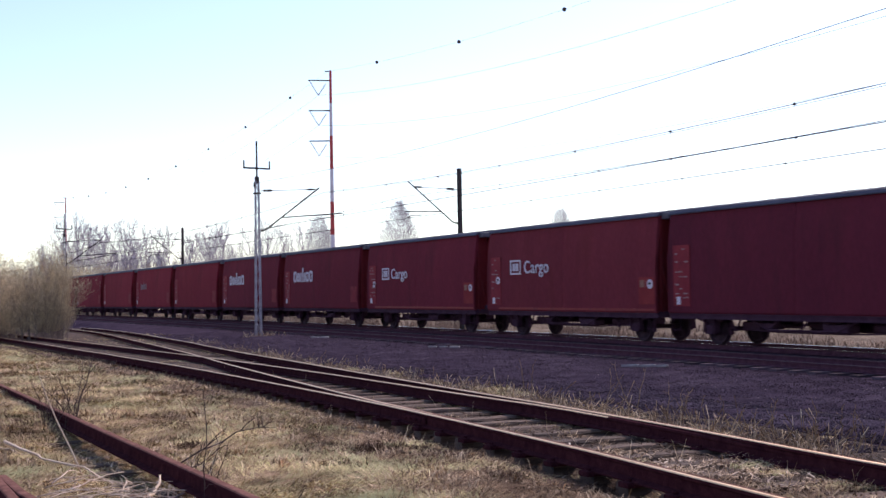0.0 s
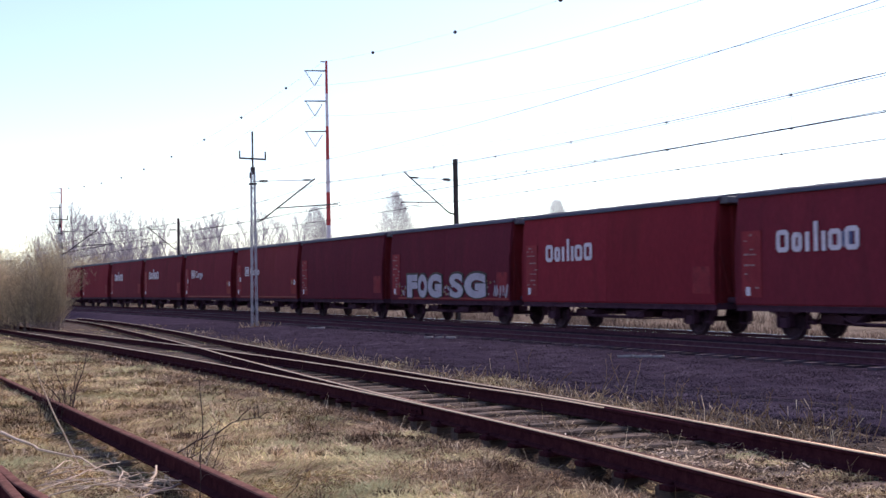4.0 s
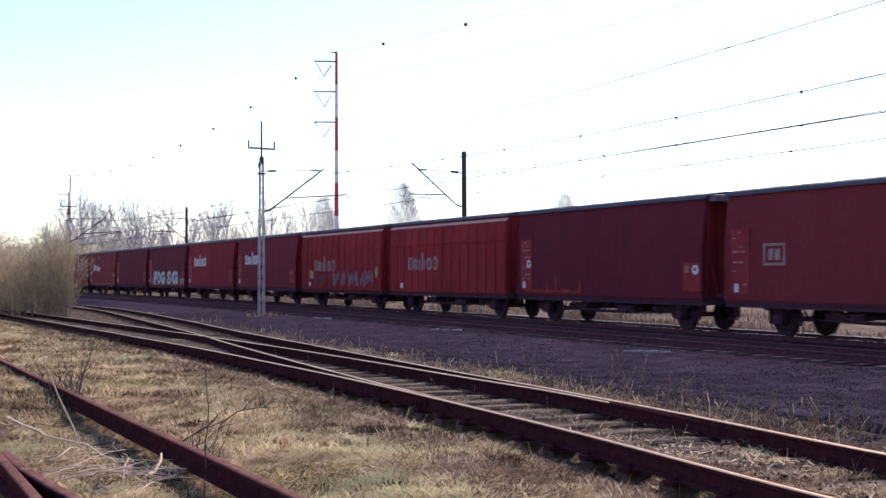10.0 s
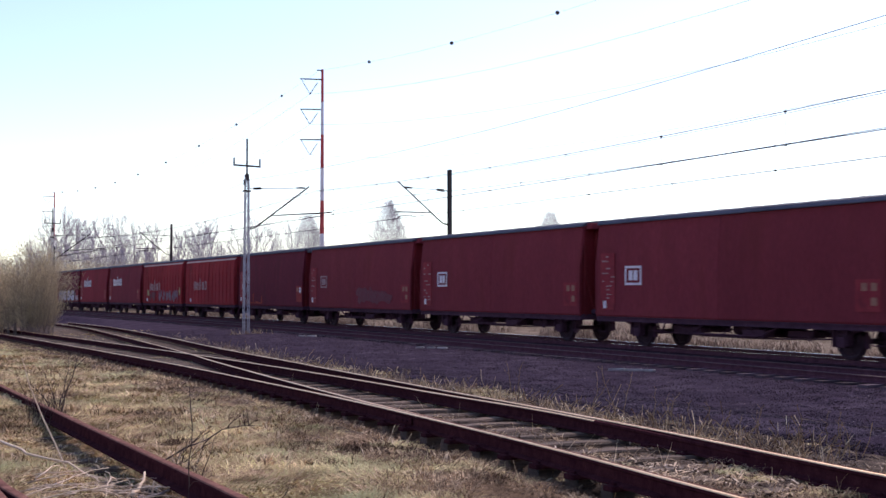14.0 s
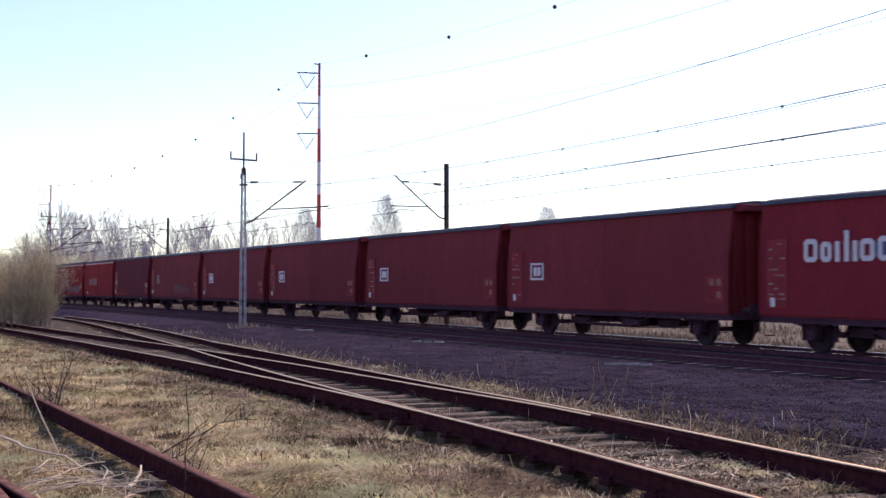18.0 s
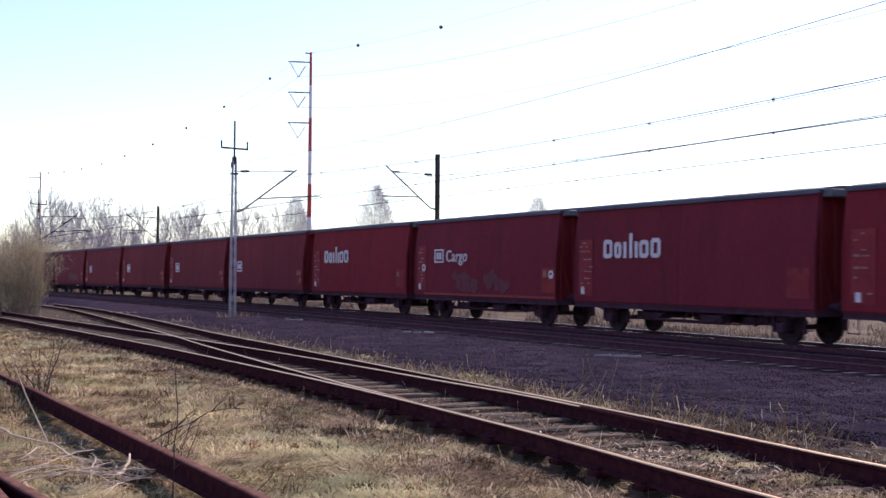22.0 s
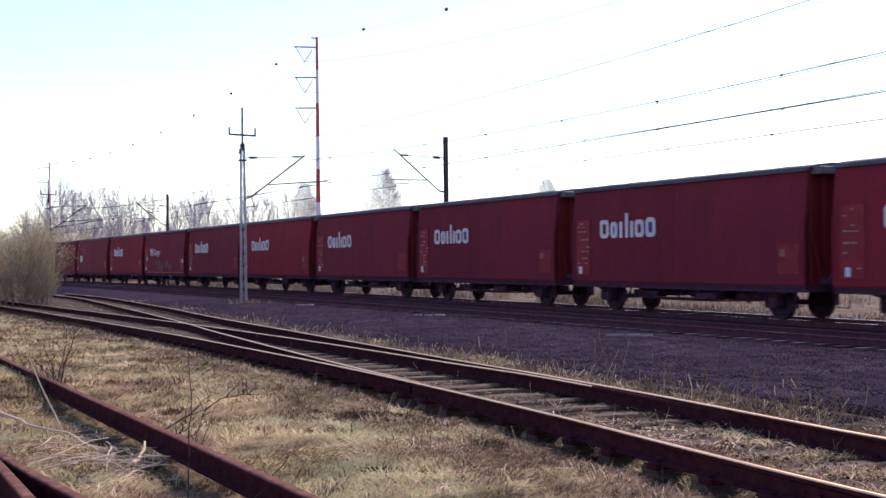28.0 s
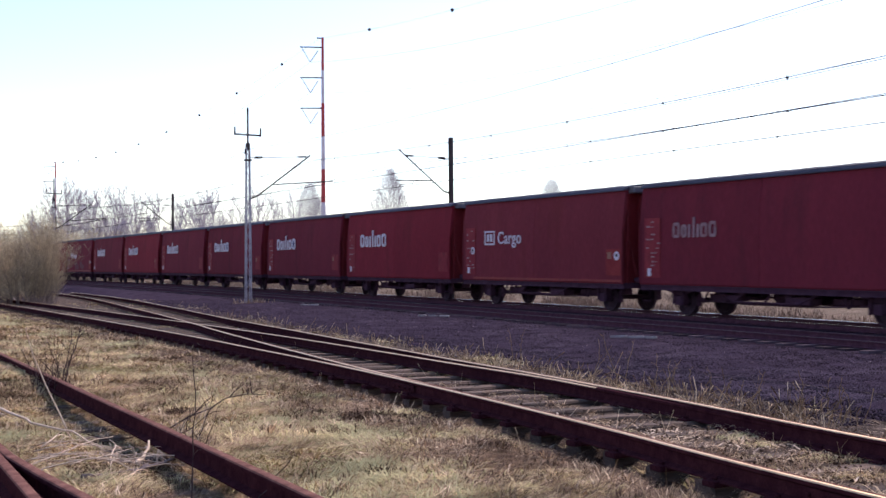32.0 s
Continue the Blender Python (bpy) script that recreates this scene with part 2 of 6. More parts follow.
OLIVESPRAY = material("olive_yellow_sprayed_paint", (0.24, 0.19, 0.07), (0.38, 0.32, 0.14), 3, 30, 0.7, 0, 0, stain=((0.22, 0.05, 0.05), 3, 0.55, 0.75))
SILLRED = material("red_sill_stripe_paint", (0.24, 0.034, 0.034), (0.31, 0.048, 0.044), 2, 30, 0.6, 0, 0, spec=0.2, stain=((0.12, 0.02, 0.03), 2, 0.5, 0.75))
CAPGREY = material("pale_grey_cap_paint", (0.085, 0.09, 0.105), (0.14, 0.145, 0.165), 2, 30, 0.6, 0, 0.1, 0.003)


# ---- mesh helpers ----
def mesh_of(bm, name, mats, smooth=False):
    me = bpy.data.meshes.new(name)
    bm.to_mesh(me)
    bm.free()
    for m in (mats if isinstance(mats, (list, tuple)) else [mats]):
        me.materials.append(m)
    if smooth:
        for p in me.polygons:
            p.use_smooth = True
    return me


def part(name, bm, mats, parent=None, label="", at=None, smooth=False):
    ob = new(name, mesh_of(bm, name, mats, smooth) if isinstance(bm, bmesh.types.BMesh) else bm)
    if parent is not None:
        ob.parent = parent
    if at is not None:
        ob.matrix_basis = at
    if label:
        ob["label"] = label
    return ob


def box(bm, x0, x1, y0, y1, z0, z1, mat=0):
    v = [bm.verts.new(c) for c in ((x0, y0, z0), (x1, y0, z0), (x1, y1, z0), (x0, y1, z0), (x0, y0, z1), (x1, y0, z1), (x1, y1, z1), (x0, y1, z1))]
    for f in ((0, 3, 2, 1), (4, 5, 6, 7), (0, 1, 5, 4), (1, 2, 6, 5), (2, 3, 7, 6), (3, 0, 4, 7)):
        bm.faces.new([v[i] for i in f]).material_index = mat
    return v


def boxes(*dims, bevel=0.0):
    bm = bmesh.new()
    for d in dims:
        box(bm, *d)
    if bevel:
        bmesh.ops.bevel(bm, geom=bm.edges[:], offset=bevel, segments=1, affect="EDGES")
    return bm


def tube(bm, p0, p1, r0, r1=None, seg=6, caps=True, mat=0):
    r1 = r0 if r1 is None else r1
    p0, p1 = Vector(p0), Vector(p1)
    q = (p1 - p0).to_track_quat("Z", "Y")
    rings = []
    for p, r in ((p0, r0), (p1, r1)):
        rings.append([bm.verts.new(p + q @ Vector((r * math.cos(2 * math.pi * i / seg), r * math.sin(2 * math.pi * i / seg), 0))) for i in range(seg)])
    for i in range(seg):
        bm.faces.new((rings[0][i], rings[0][(i + 1) % seg], rings[1][(i + 1) % seg], rings[1][i])).material_index = mat
    if caps:
        bm.faces.new(rings[0][::-1]).material_index = mat
        bm.faces.new(rings[1]).material_index = mat


def tubes(*segs, seg=8):
    bm = bmesh.new()
    for s in segs:
        tube(bm, *s, seg=seg)
    return bm


def sweep(bm, profile, points, mats=None):
    """A closed profile (x, z) along points (x, y, z), its side always level."""
    rings = []
    n = len(points)
    for i, p in enumerate(points):
        a, b = Vector(points[max(0, i - 1)]), Vector(points[min(n - 1, i + 1)])
        d = (b - a).normalized()
        side = Vector((d.y, -d.x, 0)).normalized()
        rings.append([bm.verts.new(Vector(p) + side * u + Vector((0, 0, w))) for u, w in profile])
    k = len(profile)
    for i in range(n - 1):
        for j in range(k):
            f = bm.faces.new((rings[i][j], rings[i][(j + 1) % k], rings[i + 1][(j + 1) % k], rings[i + 1][j]))
            if mats:
                f.material_index = mats[j]
    bm.faces.new(rings[0][::-1])
    bm.faces.new(rings[-1])
    bmesh.ops.recalc_face_normals(bm, faces=bm.faces[:])


def curve_through(points, step):
    """Points at even steps along a Catmull-Rom line through (y, x) control points."""
    ys, out = [p[0] for p in points], []
    n = int((ys[-1] - ys[0]) / step)
    for i in range(n + 1):
        y = ys[0] + (ys[-1] - ys[0]) * i / n
        k = max(0, min(len(ys) - 2, int(np.searchsorted(ys, y)) - 1))
        y0, x0, y1, x1 = *points[k], *points[k + 1]
        m0 = (x1 - points[k - 1][1]) / (y1 - points[k - 1][0]) if k else (x1 - x0) / (y1 - y0)
        m1 = (points[k + 2][1] - x0) / (points[k + 2][0] - y0) if k + 2 < len(points) else (x1 - x0) / (y1 - y0)
        h, u = y1 - y0, (y - y0) / (y1 - y0)
        x = (2 * u**3 - 3 * u**2 + 1) * x0 + (u**3 - 2 * u**2 + u) * h * m0 + (3 * u**2 - 2 * u**3) * x1 + (u**3 - u**2) * h * m1
        out.append((x, y))
    return out


# ---- the main line: a long left-hand bend on a slight climb ----
def line_x(y):
    c = max(-150.0, min(480.0, y))
    return 23.683 + 0.01421 * c - 0.0001886 * c * c


def line_z(y):
    c = max(-60.0, min(230.0, y))
    return -0.291 + 0.01307 * c - 0.0000268 * c * c


NEAR_TRACK = -4.1
# control points (y, x) of the old sidings: the running track, and the track that leaves it at a turnout
STOCK_NEAR = [(-14, 3.9), (-4, 4.27), (4.3, 4.78), (7.9, 5.2), (10.6, 5.47), (14.9, 5.74), (21, 6.0), (27, 6.12), (39, 6.22), (55, 6.3), (95, 6.3)]
STOCK_FAR = [(-14, 5.4), (-4, 5.77), (3.0, 6.16), (6.0, 6.42), (8.5, 6.80), (10.8, 7.08), (13.8, 7.40), (17, 7.78), (23, 8.45), (31, 9.38), (44, 11.1), (66, 13.55), (85, 14.7)]
TABLE_Y = np.arange(-14.0, 96.0, 0.5)
TABLE_NEAR = np.interp(TABLE_Y, [p[0] for p in STOCK_NEAR], [p[1] for p in STOCK_NEAR]).tolist()
TABLE_FAR = np.interp(TABLE_Y, [p[0] for p in STOCK_FAR], [p[1] for p in STOCK_FAR]).tolist()


def x_near(y):
    k = max(0.0, min(217.99, (y + 14) * 2))
    i = int(k)
    return TABLE_NEAR[i] + (TABLE_NEAR[i + 1] - TABLE_NEAR[i]) * (k - i)


def x_far(y):
    k = max(0.0, min(217.99, (y + 14) * 2))
    i = int(k)
    return TABLE_FAR[i] + (TABLE_FAR[i + 1] - TABLE_FAR[i]) * (k - i)



def smooth(a, b, v):
    u = max(0.0, min(1.0, (v - a) / (b - a)))
    return u * u * (3 - 2 * u)


def ground_z(x, y):
    start = 9.0 + 0.14 * max(0.0, min(60.0, y - 28))
    low = line_z(y) - 0.55
    z = 0.05 + (low - 0.05) * smooth(start, start + 6.5, x)
    z += 0.25 * smooth(28, 40, x)
    if -8 < x < 20 and -5 < y < 90:
        z -= 0.085 * smooth(0.42, 0.10, abs(x - 2.02)) * smooth(14.0, 12.5, y)
        z += 0.085 * smooth(12.5, 15.5, y) * smooth(3.6, 2.6, x) * smooth(40, 30, y)
        bed = smooth(0.15, 0.6, x_near(y) - x) + smooth(0.05, 0.4, x - x_far(y))
        z -= 0.105 * smooth(0.50, 0.16, abs(x_near(y) - 0.20 - x))
        z += 0.05 * bed * smooth(2.6, 3.4, x) - (0.004 - 0.020 * smooth(9.6, 7.6, y)) * (1 - min(1.0, bed)) * smooth(2.6, 3.4, x)
        z += 0.018 * noise.noise((x * 0.9, y * 0.9, 0.0)) + 0.010 * noise.noise((x * 6.5, y * 6.5, 8.0)) + (0.012 + 0.022 * smooth(0.1, 0.6, x_near(y) - x)) * noise.noise((x * 2.8, y * 2.8, 4.0))
    return z


def axis(spans):
    out = []
    for a, b, step in spans:
        out += list(np.arange(a, b, step))
    return out + [spans[-1][1]]


def sheet(name, xs, ys, height, mat, smooth_shade=True):
    verts = [(x, y, height(x, y)) for y in ys for x in xs]
    nx = len(xs)
    faces = [(j * nx + i, j * nx + i + 1, (j + 1) * nx + i + 1, (j + 1) * nx + i) for j in range(len(ys) - 1) for i in range(nx - 1)]
    me = bpy.data.meshes.new(name)
    me.from_pydata(verts, [], faces)
    me.materials.append(mat)
    me.polygons.foreach_set("use_smooth", [smooth_shade] * len(me.polygons))
    return new(name, me)


gx = axis([(-4000, -400, 600), (-400, -40, 60), (-40, -6, 3), (-6, 0, 0.4), (0, 12, 0.15), (12, 30, 0.5), (30, 80, 5), (80, 400, 40), (400, 4000, 600)])
gy = axis([(-4000, -400, 600), (-400, -40, 60), (-40, 2, 3), (2, 26, 0.15), (26, 90, 0.5), (90, 260, 5), (260, 800, 60), (800, 4800, 800)])
ground = tagged(sheet("ground", gx, gy, ground_z, GROUND), "dry tan and greenish grass ground beside the tracks", "ground", kind="structure")


# ballast bed of both main tracks with its wide shoulder towards the sidings
def ballast_sheet():
    us = axis([(-16.4, -8, 0.25), (-8, -5.2, 0.2), (-5.2, 2.2, 0.35), (2.2, 5.0, 0.5)])
    ys = axis([(-60, 8, 4), (8, 45, 0.25), (45, 100, 0.8), (100, 480, 5)])
    verts = []
    for y in ys:
        zt = line_z(y)
        for u in us:
            x = line_x(y) + u
            g = ground_z(x, y)
            top = zt - 0.20
            if u < -6.3:
                edge = float(np.interp(y, [-60, 6, 14, 25, 44, 66, 85, 330], [7.4, 7.75, 8.6, 9.9, 11.4, 14.2, 15.6, 16.4])) - line_x(y) + 0.35 * noise.noise((x * 0.4, y * 0.5, 7.0))
                edge = min(edge, -6.9)
                w = smooth(edge, -6.3, u)
                z = g + 0.03 + (top - g - 0.03) * w ** 1.2 if u > edge else g - 0.06
            elif u > 2.4:
                z = top + (g - top) * smooth(2.4, 5.0, u)
            else:
                z = top
            z += 0.02 * noise.noise((x * 2.3, y * 2.3, 1.0)) + 0.012 * noise.noise((x * 7, y * 7, 3.0))
            verts.append((x, y, z))
    n = len(us)
    faces = [(j * n + i, j * n + i + 1, (j + 1) * n + i + 1, (j + 1) * n + i) for j in range(len(ys) - 1) for i in range(n - 1)]
    me = bpy.data.meshes.new("ballast_bed")
    me.from_pydata(verts, [], faces)
    me.materials.append(BALLAST)
    me.materials.append(SHOULDER)
    # lighter grey gravel beyond the sleeper ends, darker ballast between and beside the rails
    for k, p in enumerate(me.polygons):
        u, y = us[k % (n - 1)], ys[k // (n - 1)]
        p.material_index = int(u + 0.25 * noise.noise((0.0, y * 1.3, 5.0)) < -5.75)
    return new("ballast_bed", me)


ballast = tagged(ballast_sheet(), "dark grey ballast bed with a broad sloping shoulder", "ballast", kind="structure")

# ---- rails ----
RAIL = [(-0.062, 0), (0.062, 0), (0.062, 0.012), (0.012, 0.03), (0.009, 0.105), (0.034, 0.118), (0.034, 0.140), (0.029, 0.149), (0.018, 0.151), (-0.013, 0.1515), (-0.028, 0.1485), (-0.034, 0.140), (-0.034, 0.118), (-0.009, 0.105), (-0.012, 0.03), (-0.062, 0.012)]
# index 1 is the narrow painted glint strip along one edge of the head
RAILMATS = [0, 0, 0, 0, 0, 0, 0, 0, 0, 1, 1, 0, 0, 0, 0, 0]
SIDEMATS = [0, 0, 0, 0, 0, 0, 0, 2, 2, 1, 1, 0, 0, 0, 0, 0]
SIDING_Z = 0.09


def rail(name, pts, mats, parent=None, label="", worn=RAILMATS):
    bm = bmesh.new()
    sweep(bm, RAIL, pts, worn)
    return part(name, bm, mats, parent, label)


def track_root(name, label, category="railway track"):
    return tagged(new(name), label, category, kind="structure")


def main_track(name, off, label, head, worn=RAILMATS):
    root = track_root(name, label)
    ys = axis([(-60, 8, 4), (8, 80, 2), (80, 480, 5)])
    for s in (-0.7535, 0.7535):
        rail("rail", [(line_x(y) + off + s, y, line_z(y) - 0.15) for y in ys], [MAINRUST, head], root, "", worn)
    return root


near_track = main_track("near_main_track", NEAR_TRACK, "empty main line track with rusty brown rails on ballast", DULLHEAD)
far_track = main_track("far_main_track", 0.0, "main line track under the moving freight train", RAILBRIGHT, [0, 0, 0, 0, 0, 0, 1, 1, 1, 1, 1, 0, 0, 0, 0, 0])

BLADE_FAR = [(6.6, 6.50), (8.5, 6.748), (10.6, 6.96), (13.2, 7.08), (16.2, 7.27), (20.5, 7.48), (27, 7.66), (34, 7.74), (48, 7.80), (95, 7.80)]
BLADE_NEAR = [(7.2, 5.22), (9.3, 5.43), (12.2, 5.66), (14, 5.86), (16, 6.1), (18.6, 6.42), (24, 7.12), (29, 7.84), (41, 9.3), (67, 12.2), (85, 13.2)]


def siding_rail(points, parent, step=0.8, label="", mats=None, worn=SIDEMATS):
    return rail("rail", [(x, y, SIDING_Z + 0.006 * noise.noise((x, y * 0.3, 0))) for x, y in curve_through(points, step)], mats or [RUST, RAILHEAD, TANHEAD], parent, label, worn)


siding = track_root("old_siding_turnout", "rusty old siding turnout on rotten sleepers in dry grass")
for pts in (STOCK_NEAR, STOCK_FAR):
    siding_rail(pts, siding)


def blade_rail(points, parent):
    """A switch blade: planed down to a thin low tip against its stock rail."""
    bm, rings = bmesh.new(), []
    pts = curve_through(points, 0.8)
    for i, (x, y) in enumerate(pts):
        k = min(1.0, (y - points[0][0]) / 4.5)
        a, b = pts[max(0, i - 1)], pts[min(len(pts) - 1, i + 1)]
        d = Vector((b[0] - a[0], b[1] - a[1], 0)).normalized()
        rings.append([bm.verts.new((x + d.y * u * (0.18 + 0.82 * k), y - d.x * u * (0.18 + 0.82 * k), SIDING_Z + w * (0.68 + 0.32 * k))) for u, w in RAIL])
    n = len(RAIL)
    for a, b in zip(rings, rings[1:]):
        for j in range(n):
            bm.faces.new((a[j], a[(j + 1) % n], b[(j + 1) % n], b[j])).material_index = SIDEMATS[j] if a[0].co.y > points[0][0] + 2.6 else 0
    bm.faces.new(rings[0][::-1])
    bm.faces.new(rings[-1])
    bmesh.ops.recalc_face_normals(bm, faces=bm.faces[:])
    return part("switch_blade", bm, [RUST, RAILHEAD, TANHEAD], parent, "planed switch blade rail")


for pts in (BLADE_FAR, BLADE_NEAR):
    blade_rail(pts, siding)
spur = track_root("overgrown_spur_track", "overgrown rusty spur track sunk in dry grass")
for pts in ([(-12, 2.25), (2, 2.24), (9, 2.22), (20, 2.20), (60, 2.2)], [(-12, 0.93), (6.4, 0.93), (14, 0.93), (60, 0.9)], [(-3.0, 2.17), (-1.0, 2.12), (1.0, 1.95), (4.0, 1.50), (6.4, 1.16), (8.2, 0.99), (8.9, 0.985)]):
    siding_rail(pts, spur, mats=[RUST, SPURHEAD], worn=[0, 0, 0, 0, 0, 0, 1, 1, 1, 1, 1, 0, 0, 0, 0, 0])

# ---- the freight train ----
CACHE = {}


def shared(key, build, mats, smooth_shade=False):
    if key not in CACHE:
        CACHE[key] = mesh_of(build(), key.split("|")[0], mats, smooth_shade)
    return CACHE[key]


HALF = 1.43


def inset(z):
    """How far the sliding walls lean in towards the roof."""
    return 0.15 * (max(0.0, z - 2.2) / 1.78) ** 2


def wall_leaf(length, y_mid, ribbed):
    """One sliding leaf of the camera-side wall in wagon space, its outside towards -x."""
    bm = bmesh.new()
    if ribbed:
        outer = [(-HALF, 3.0), (-HALF + 0.05, 3.80), (-HALF + 0.20, 3.98)]
    else:
        outer = [(-HALF + inset(z), z) for z in [2.2 + 1.78 * k / 16 for k in range(17)]]
    prof = [(-HALF + 0.02, 0.93), (-HALF, 0.97)] + outer + [(-HALF + 0.30, 3.98), (-HALF + 0.20, 3.55), (-HALF + 0.06, 2.6), (-HALF + 0.06, 0.93)]
    y0, y1 = y_mid - length / 2, y_mid + length / 2
    ends = [[bm.verts.new((x, y, z)) for x, z in prof] for y in (y0, y1)]
    k = len(prof)
    for j in range(k):
        bm.faces.new((ends[0][j], ends[0][(j + 1) % k], ends[1][(j + 1) % k], ends[1][j]))
    bm.faces.new(ends[0])
    bm.faces.new(ends[1][::-1])
    if ribbed:
        n = int(length / 0.72)
        for i in range(n + 1):
            y = y0 + 0.06 + (length - 0.12) * i / n
            box(bm, -HALF - 0.035, -HALF + 0.04, y - 0.035, y + 0.035, 1.0, 3.05)
            upper = [bm.verts.new((-HALF + 0.05 * (z - 3.0) / 0.76 - out, y + dy, z)) for z in (3.10, 3.74) for out, dy in ((-0.02, -0.03), (0.028, -0.022), (0.028, 0.022), (-0.02, 0.03))]
            for j in range(3):
                bm.faces.new((upper[j], upper[j + 1], upper[j + 5], upper[j + 4]))
        box(bm, -HALF - 0.04, -HALF + 0.02, y0, y1, 3.03, 3.11)
        box(bm, -HALF - 0.03, -HALF + 0.02, y0, y1, 0.98, 1.04)
    else:
        # raised edge frame at the wagon end and along the bottom
        a, b = (y0, y0 + 0.07) if y_mid < 0 else (y1 - 0.07, y1)
        box(bm, -HALF - 0.018, -HALF + 0.05, a, b, 0.98, 2.75)
        box(bm, -HALF - 0.018, -HALF + 0.01, y0 + 0.07, y1 - 0.07, 0.98, 1.05)
    bmesh.ops.recalc_face_normals(bm, faces=bm.faces[:])
    return bm


def roof_shell(length):
    bm = bmesh.new()
    prof = [(-HALF + 0.09, 3.985), (-HALF + 0.14, 4.06), (-1.0, 4.14), (-0.5, 4.20), (0, 4.215), (0.5, 4.20), (1.0, 4.14), (HALF - 0.14, 4.06), (HALF - 0.09, 3.985), (1.0, 3.99), (0, 4.05), (-1.0, 3.99)]
    pts = [(0, -length / 2 - 0.04, 0), (0, length / 2 + 0.04, 0)]
    sweep(bm, prof, pts)
    n = int(length / 1.35)
    for i in range(1, n):
        y = -length / 2 + length * i / n
        for a, b in zip(prof[1:7], prof[2:8]):
            tube(bm, (a[0], y, a[1] + 0.002), (b[0], y, b[1] + 0.002), 0.007, seg=4, caps=False)
    for s in (-1, 1):
        box(bm, s * (HALF - 0.20) - 0.03, s * (HALF - 0.20) + 0.03, -length / 2, length / 2, 4.02, 4.085)
    return bm


def gutter(h, ribbed):
    """The ledge along the top of the wall: a sloping board coloured pale as if sunlit on the ribbed wagons, a slim
    gutter on the others.
    """
    bm = bmesh.new()
    prof = [(-HALF + 0.03, 3.80), (-HALF + 0.04, 3.785), (-HALF + 0.13, 3.89), (-HALF + 0.11, 3.905)] if ribbed else [(-HALF + 0.06, 3.955), (-HALF + 0.16, 3.955), (-HALF + 0.16, 3.985), (-HALF + 0.06, 3.985)]
    sweep(bm, prof, [(0, -h, 0), (0, h, 0)])
    return bm


def end_panel():
    bm = bmesh.new()
    outline = [(-HALF + 0.06, 0.85), (HALF - 0.06, 0.85), (HALF - 0.06, 2.6), (HALF - 0.14, 3.5), (1.22, 3.97), (0.6, 4.17), (0, 4.19), (-0.6, 4.17), (-1.22, 3.97), (-HALF + 0.14, 3.5), (-HALF + 0.06, 2.6)]
    f = [[bm.verts.new((x, y, z)) for x, z in outline] for y in (-0.05, 0.0)]
    k = len(outline)
    bm.faces.new(f[0])
    bm.faces.new(f[1][::-1])
    for j in range(k):
        bm.faces.new((f[0][j], f[0][(j + 1) % k], f[1][(j + 1) % k], f[1][j]))
    bmesh.ops.recalc_face_normals(bm, faces=bm.faces[:])
    return bm


def frame_beams(length):
    h = length / 2
    return boxes((-0.45, -0.33, -h, h, 0.82, 0.96), (0.33, 0.45, -h, h, 0.82, 0.96), (-1.30, 1.30, -h, -h + 0.16, 0.78, 0.97), (-1.30, 1.30, h - 0.16, h, 0.78, 0.97),
                 (-1.36, 1.36, -h * 0.36, -h * 0.36 + 0.12, 0.84, 0.96), (-1.36, 1.36, h * 0.36, h * 0.36 + 0.12, 0.84, 0.96), (-1.36, 1.36, -0.06, 0.06, 0.84, 0.96), bevel=0.008)


def wheel_mesh():
    bm = bmesh.new()
    prof = [(0.09, -0.07), (0.16, -0.05), (0.17, -0.02), (0.36, 0.0), (0.39, -0.055), (0.455, -0.06), (0.46, 0.045), (0.49, 0.05), (0.49, 0.075), (0.39, 0.078), (0.36, 0.03), (0.17, 0.02), (0.16, 0.06), (0.09, 0.08)]
    seg = 20
    rings = [[bm.verts.new((x, r * math.cos(2 * math.pi * i / seg), r * math.sin(2 * math.pi * i / seg))) for r, x in prof] for i in range(seg)]
    for i in range(seg):
        for j in range(len(prof) - 1):
            bm.faces.new((rings[i][j], rings[(i + 1) % seg][j], rings[(i + 1) % seg][j + 1], rings[i][j + 1]))
    for i in range(4):
        a = math.pi / 4 + i * math.pi / 2
        tube(bm, (-0.03, 0.27 * math.cos(a), 0.27 * math.sin(a)), (0.03, 0.27 * math.cos(a), 0.27 * math.sin(a)), 0.045, seg=6)
    bmesh.ops.recalc_face_normals(bm, faces=bm.faces[:])
    return bm


def axlebox_mesh():
    bm = boxes((-0.14, 0.10, -0.15, 0.15, 0.32, 0.60), (-0.16, 0.06, -0.26, -0.20, 0.36, 0.84), (-0.16, 0.06, 0.20, 0.26, 0.36, 0.84), bevel=0.012)
    for i in range(5):
        w = 0.62 - 0.11 * i
        box(bm, -0.08, 0.04, -w, w, 0.62 + 0.028 * (4 - i) - 0.0, 0.645 + 0.028 * (4 - i))
    for s in (-1, 1):
        tube(bm, (-0.02, s * 0.60, 0.75), (-0.02, s * 0.74, 0.88), 0.025, seg=6)
        box(bm, -0.10, 0.06, s * 0.74 - 0.05, s * 0.74 + 0.05, 0.82, 0.97)
    return bm


def truss_mesh(base):
    bm = bmesh.new()
    h = base * 0.30
    for a, b in (((-h, 0.92), (-h * 0.55, 0.50)), ((-h * 0.55, 0.50), (h * 0.55, 0.50)), ((h * 0.55, 0.50), (h, 0.92)), ((-h * 0.55, 0.50), (-h * 0.20, 0.92)), ((-h * 0.2, 0.92), (h * 0.02, 0.50)), ((h * 0.55, 0.50), (h * 0.25, 0.92))):
        tube(bm, (0, a[0], a[1]), (0, b[0], b[1]), 0.030, seg=5)
    return bm


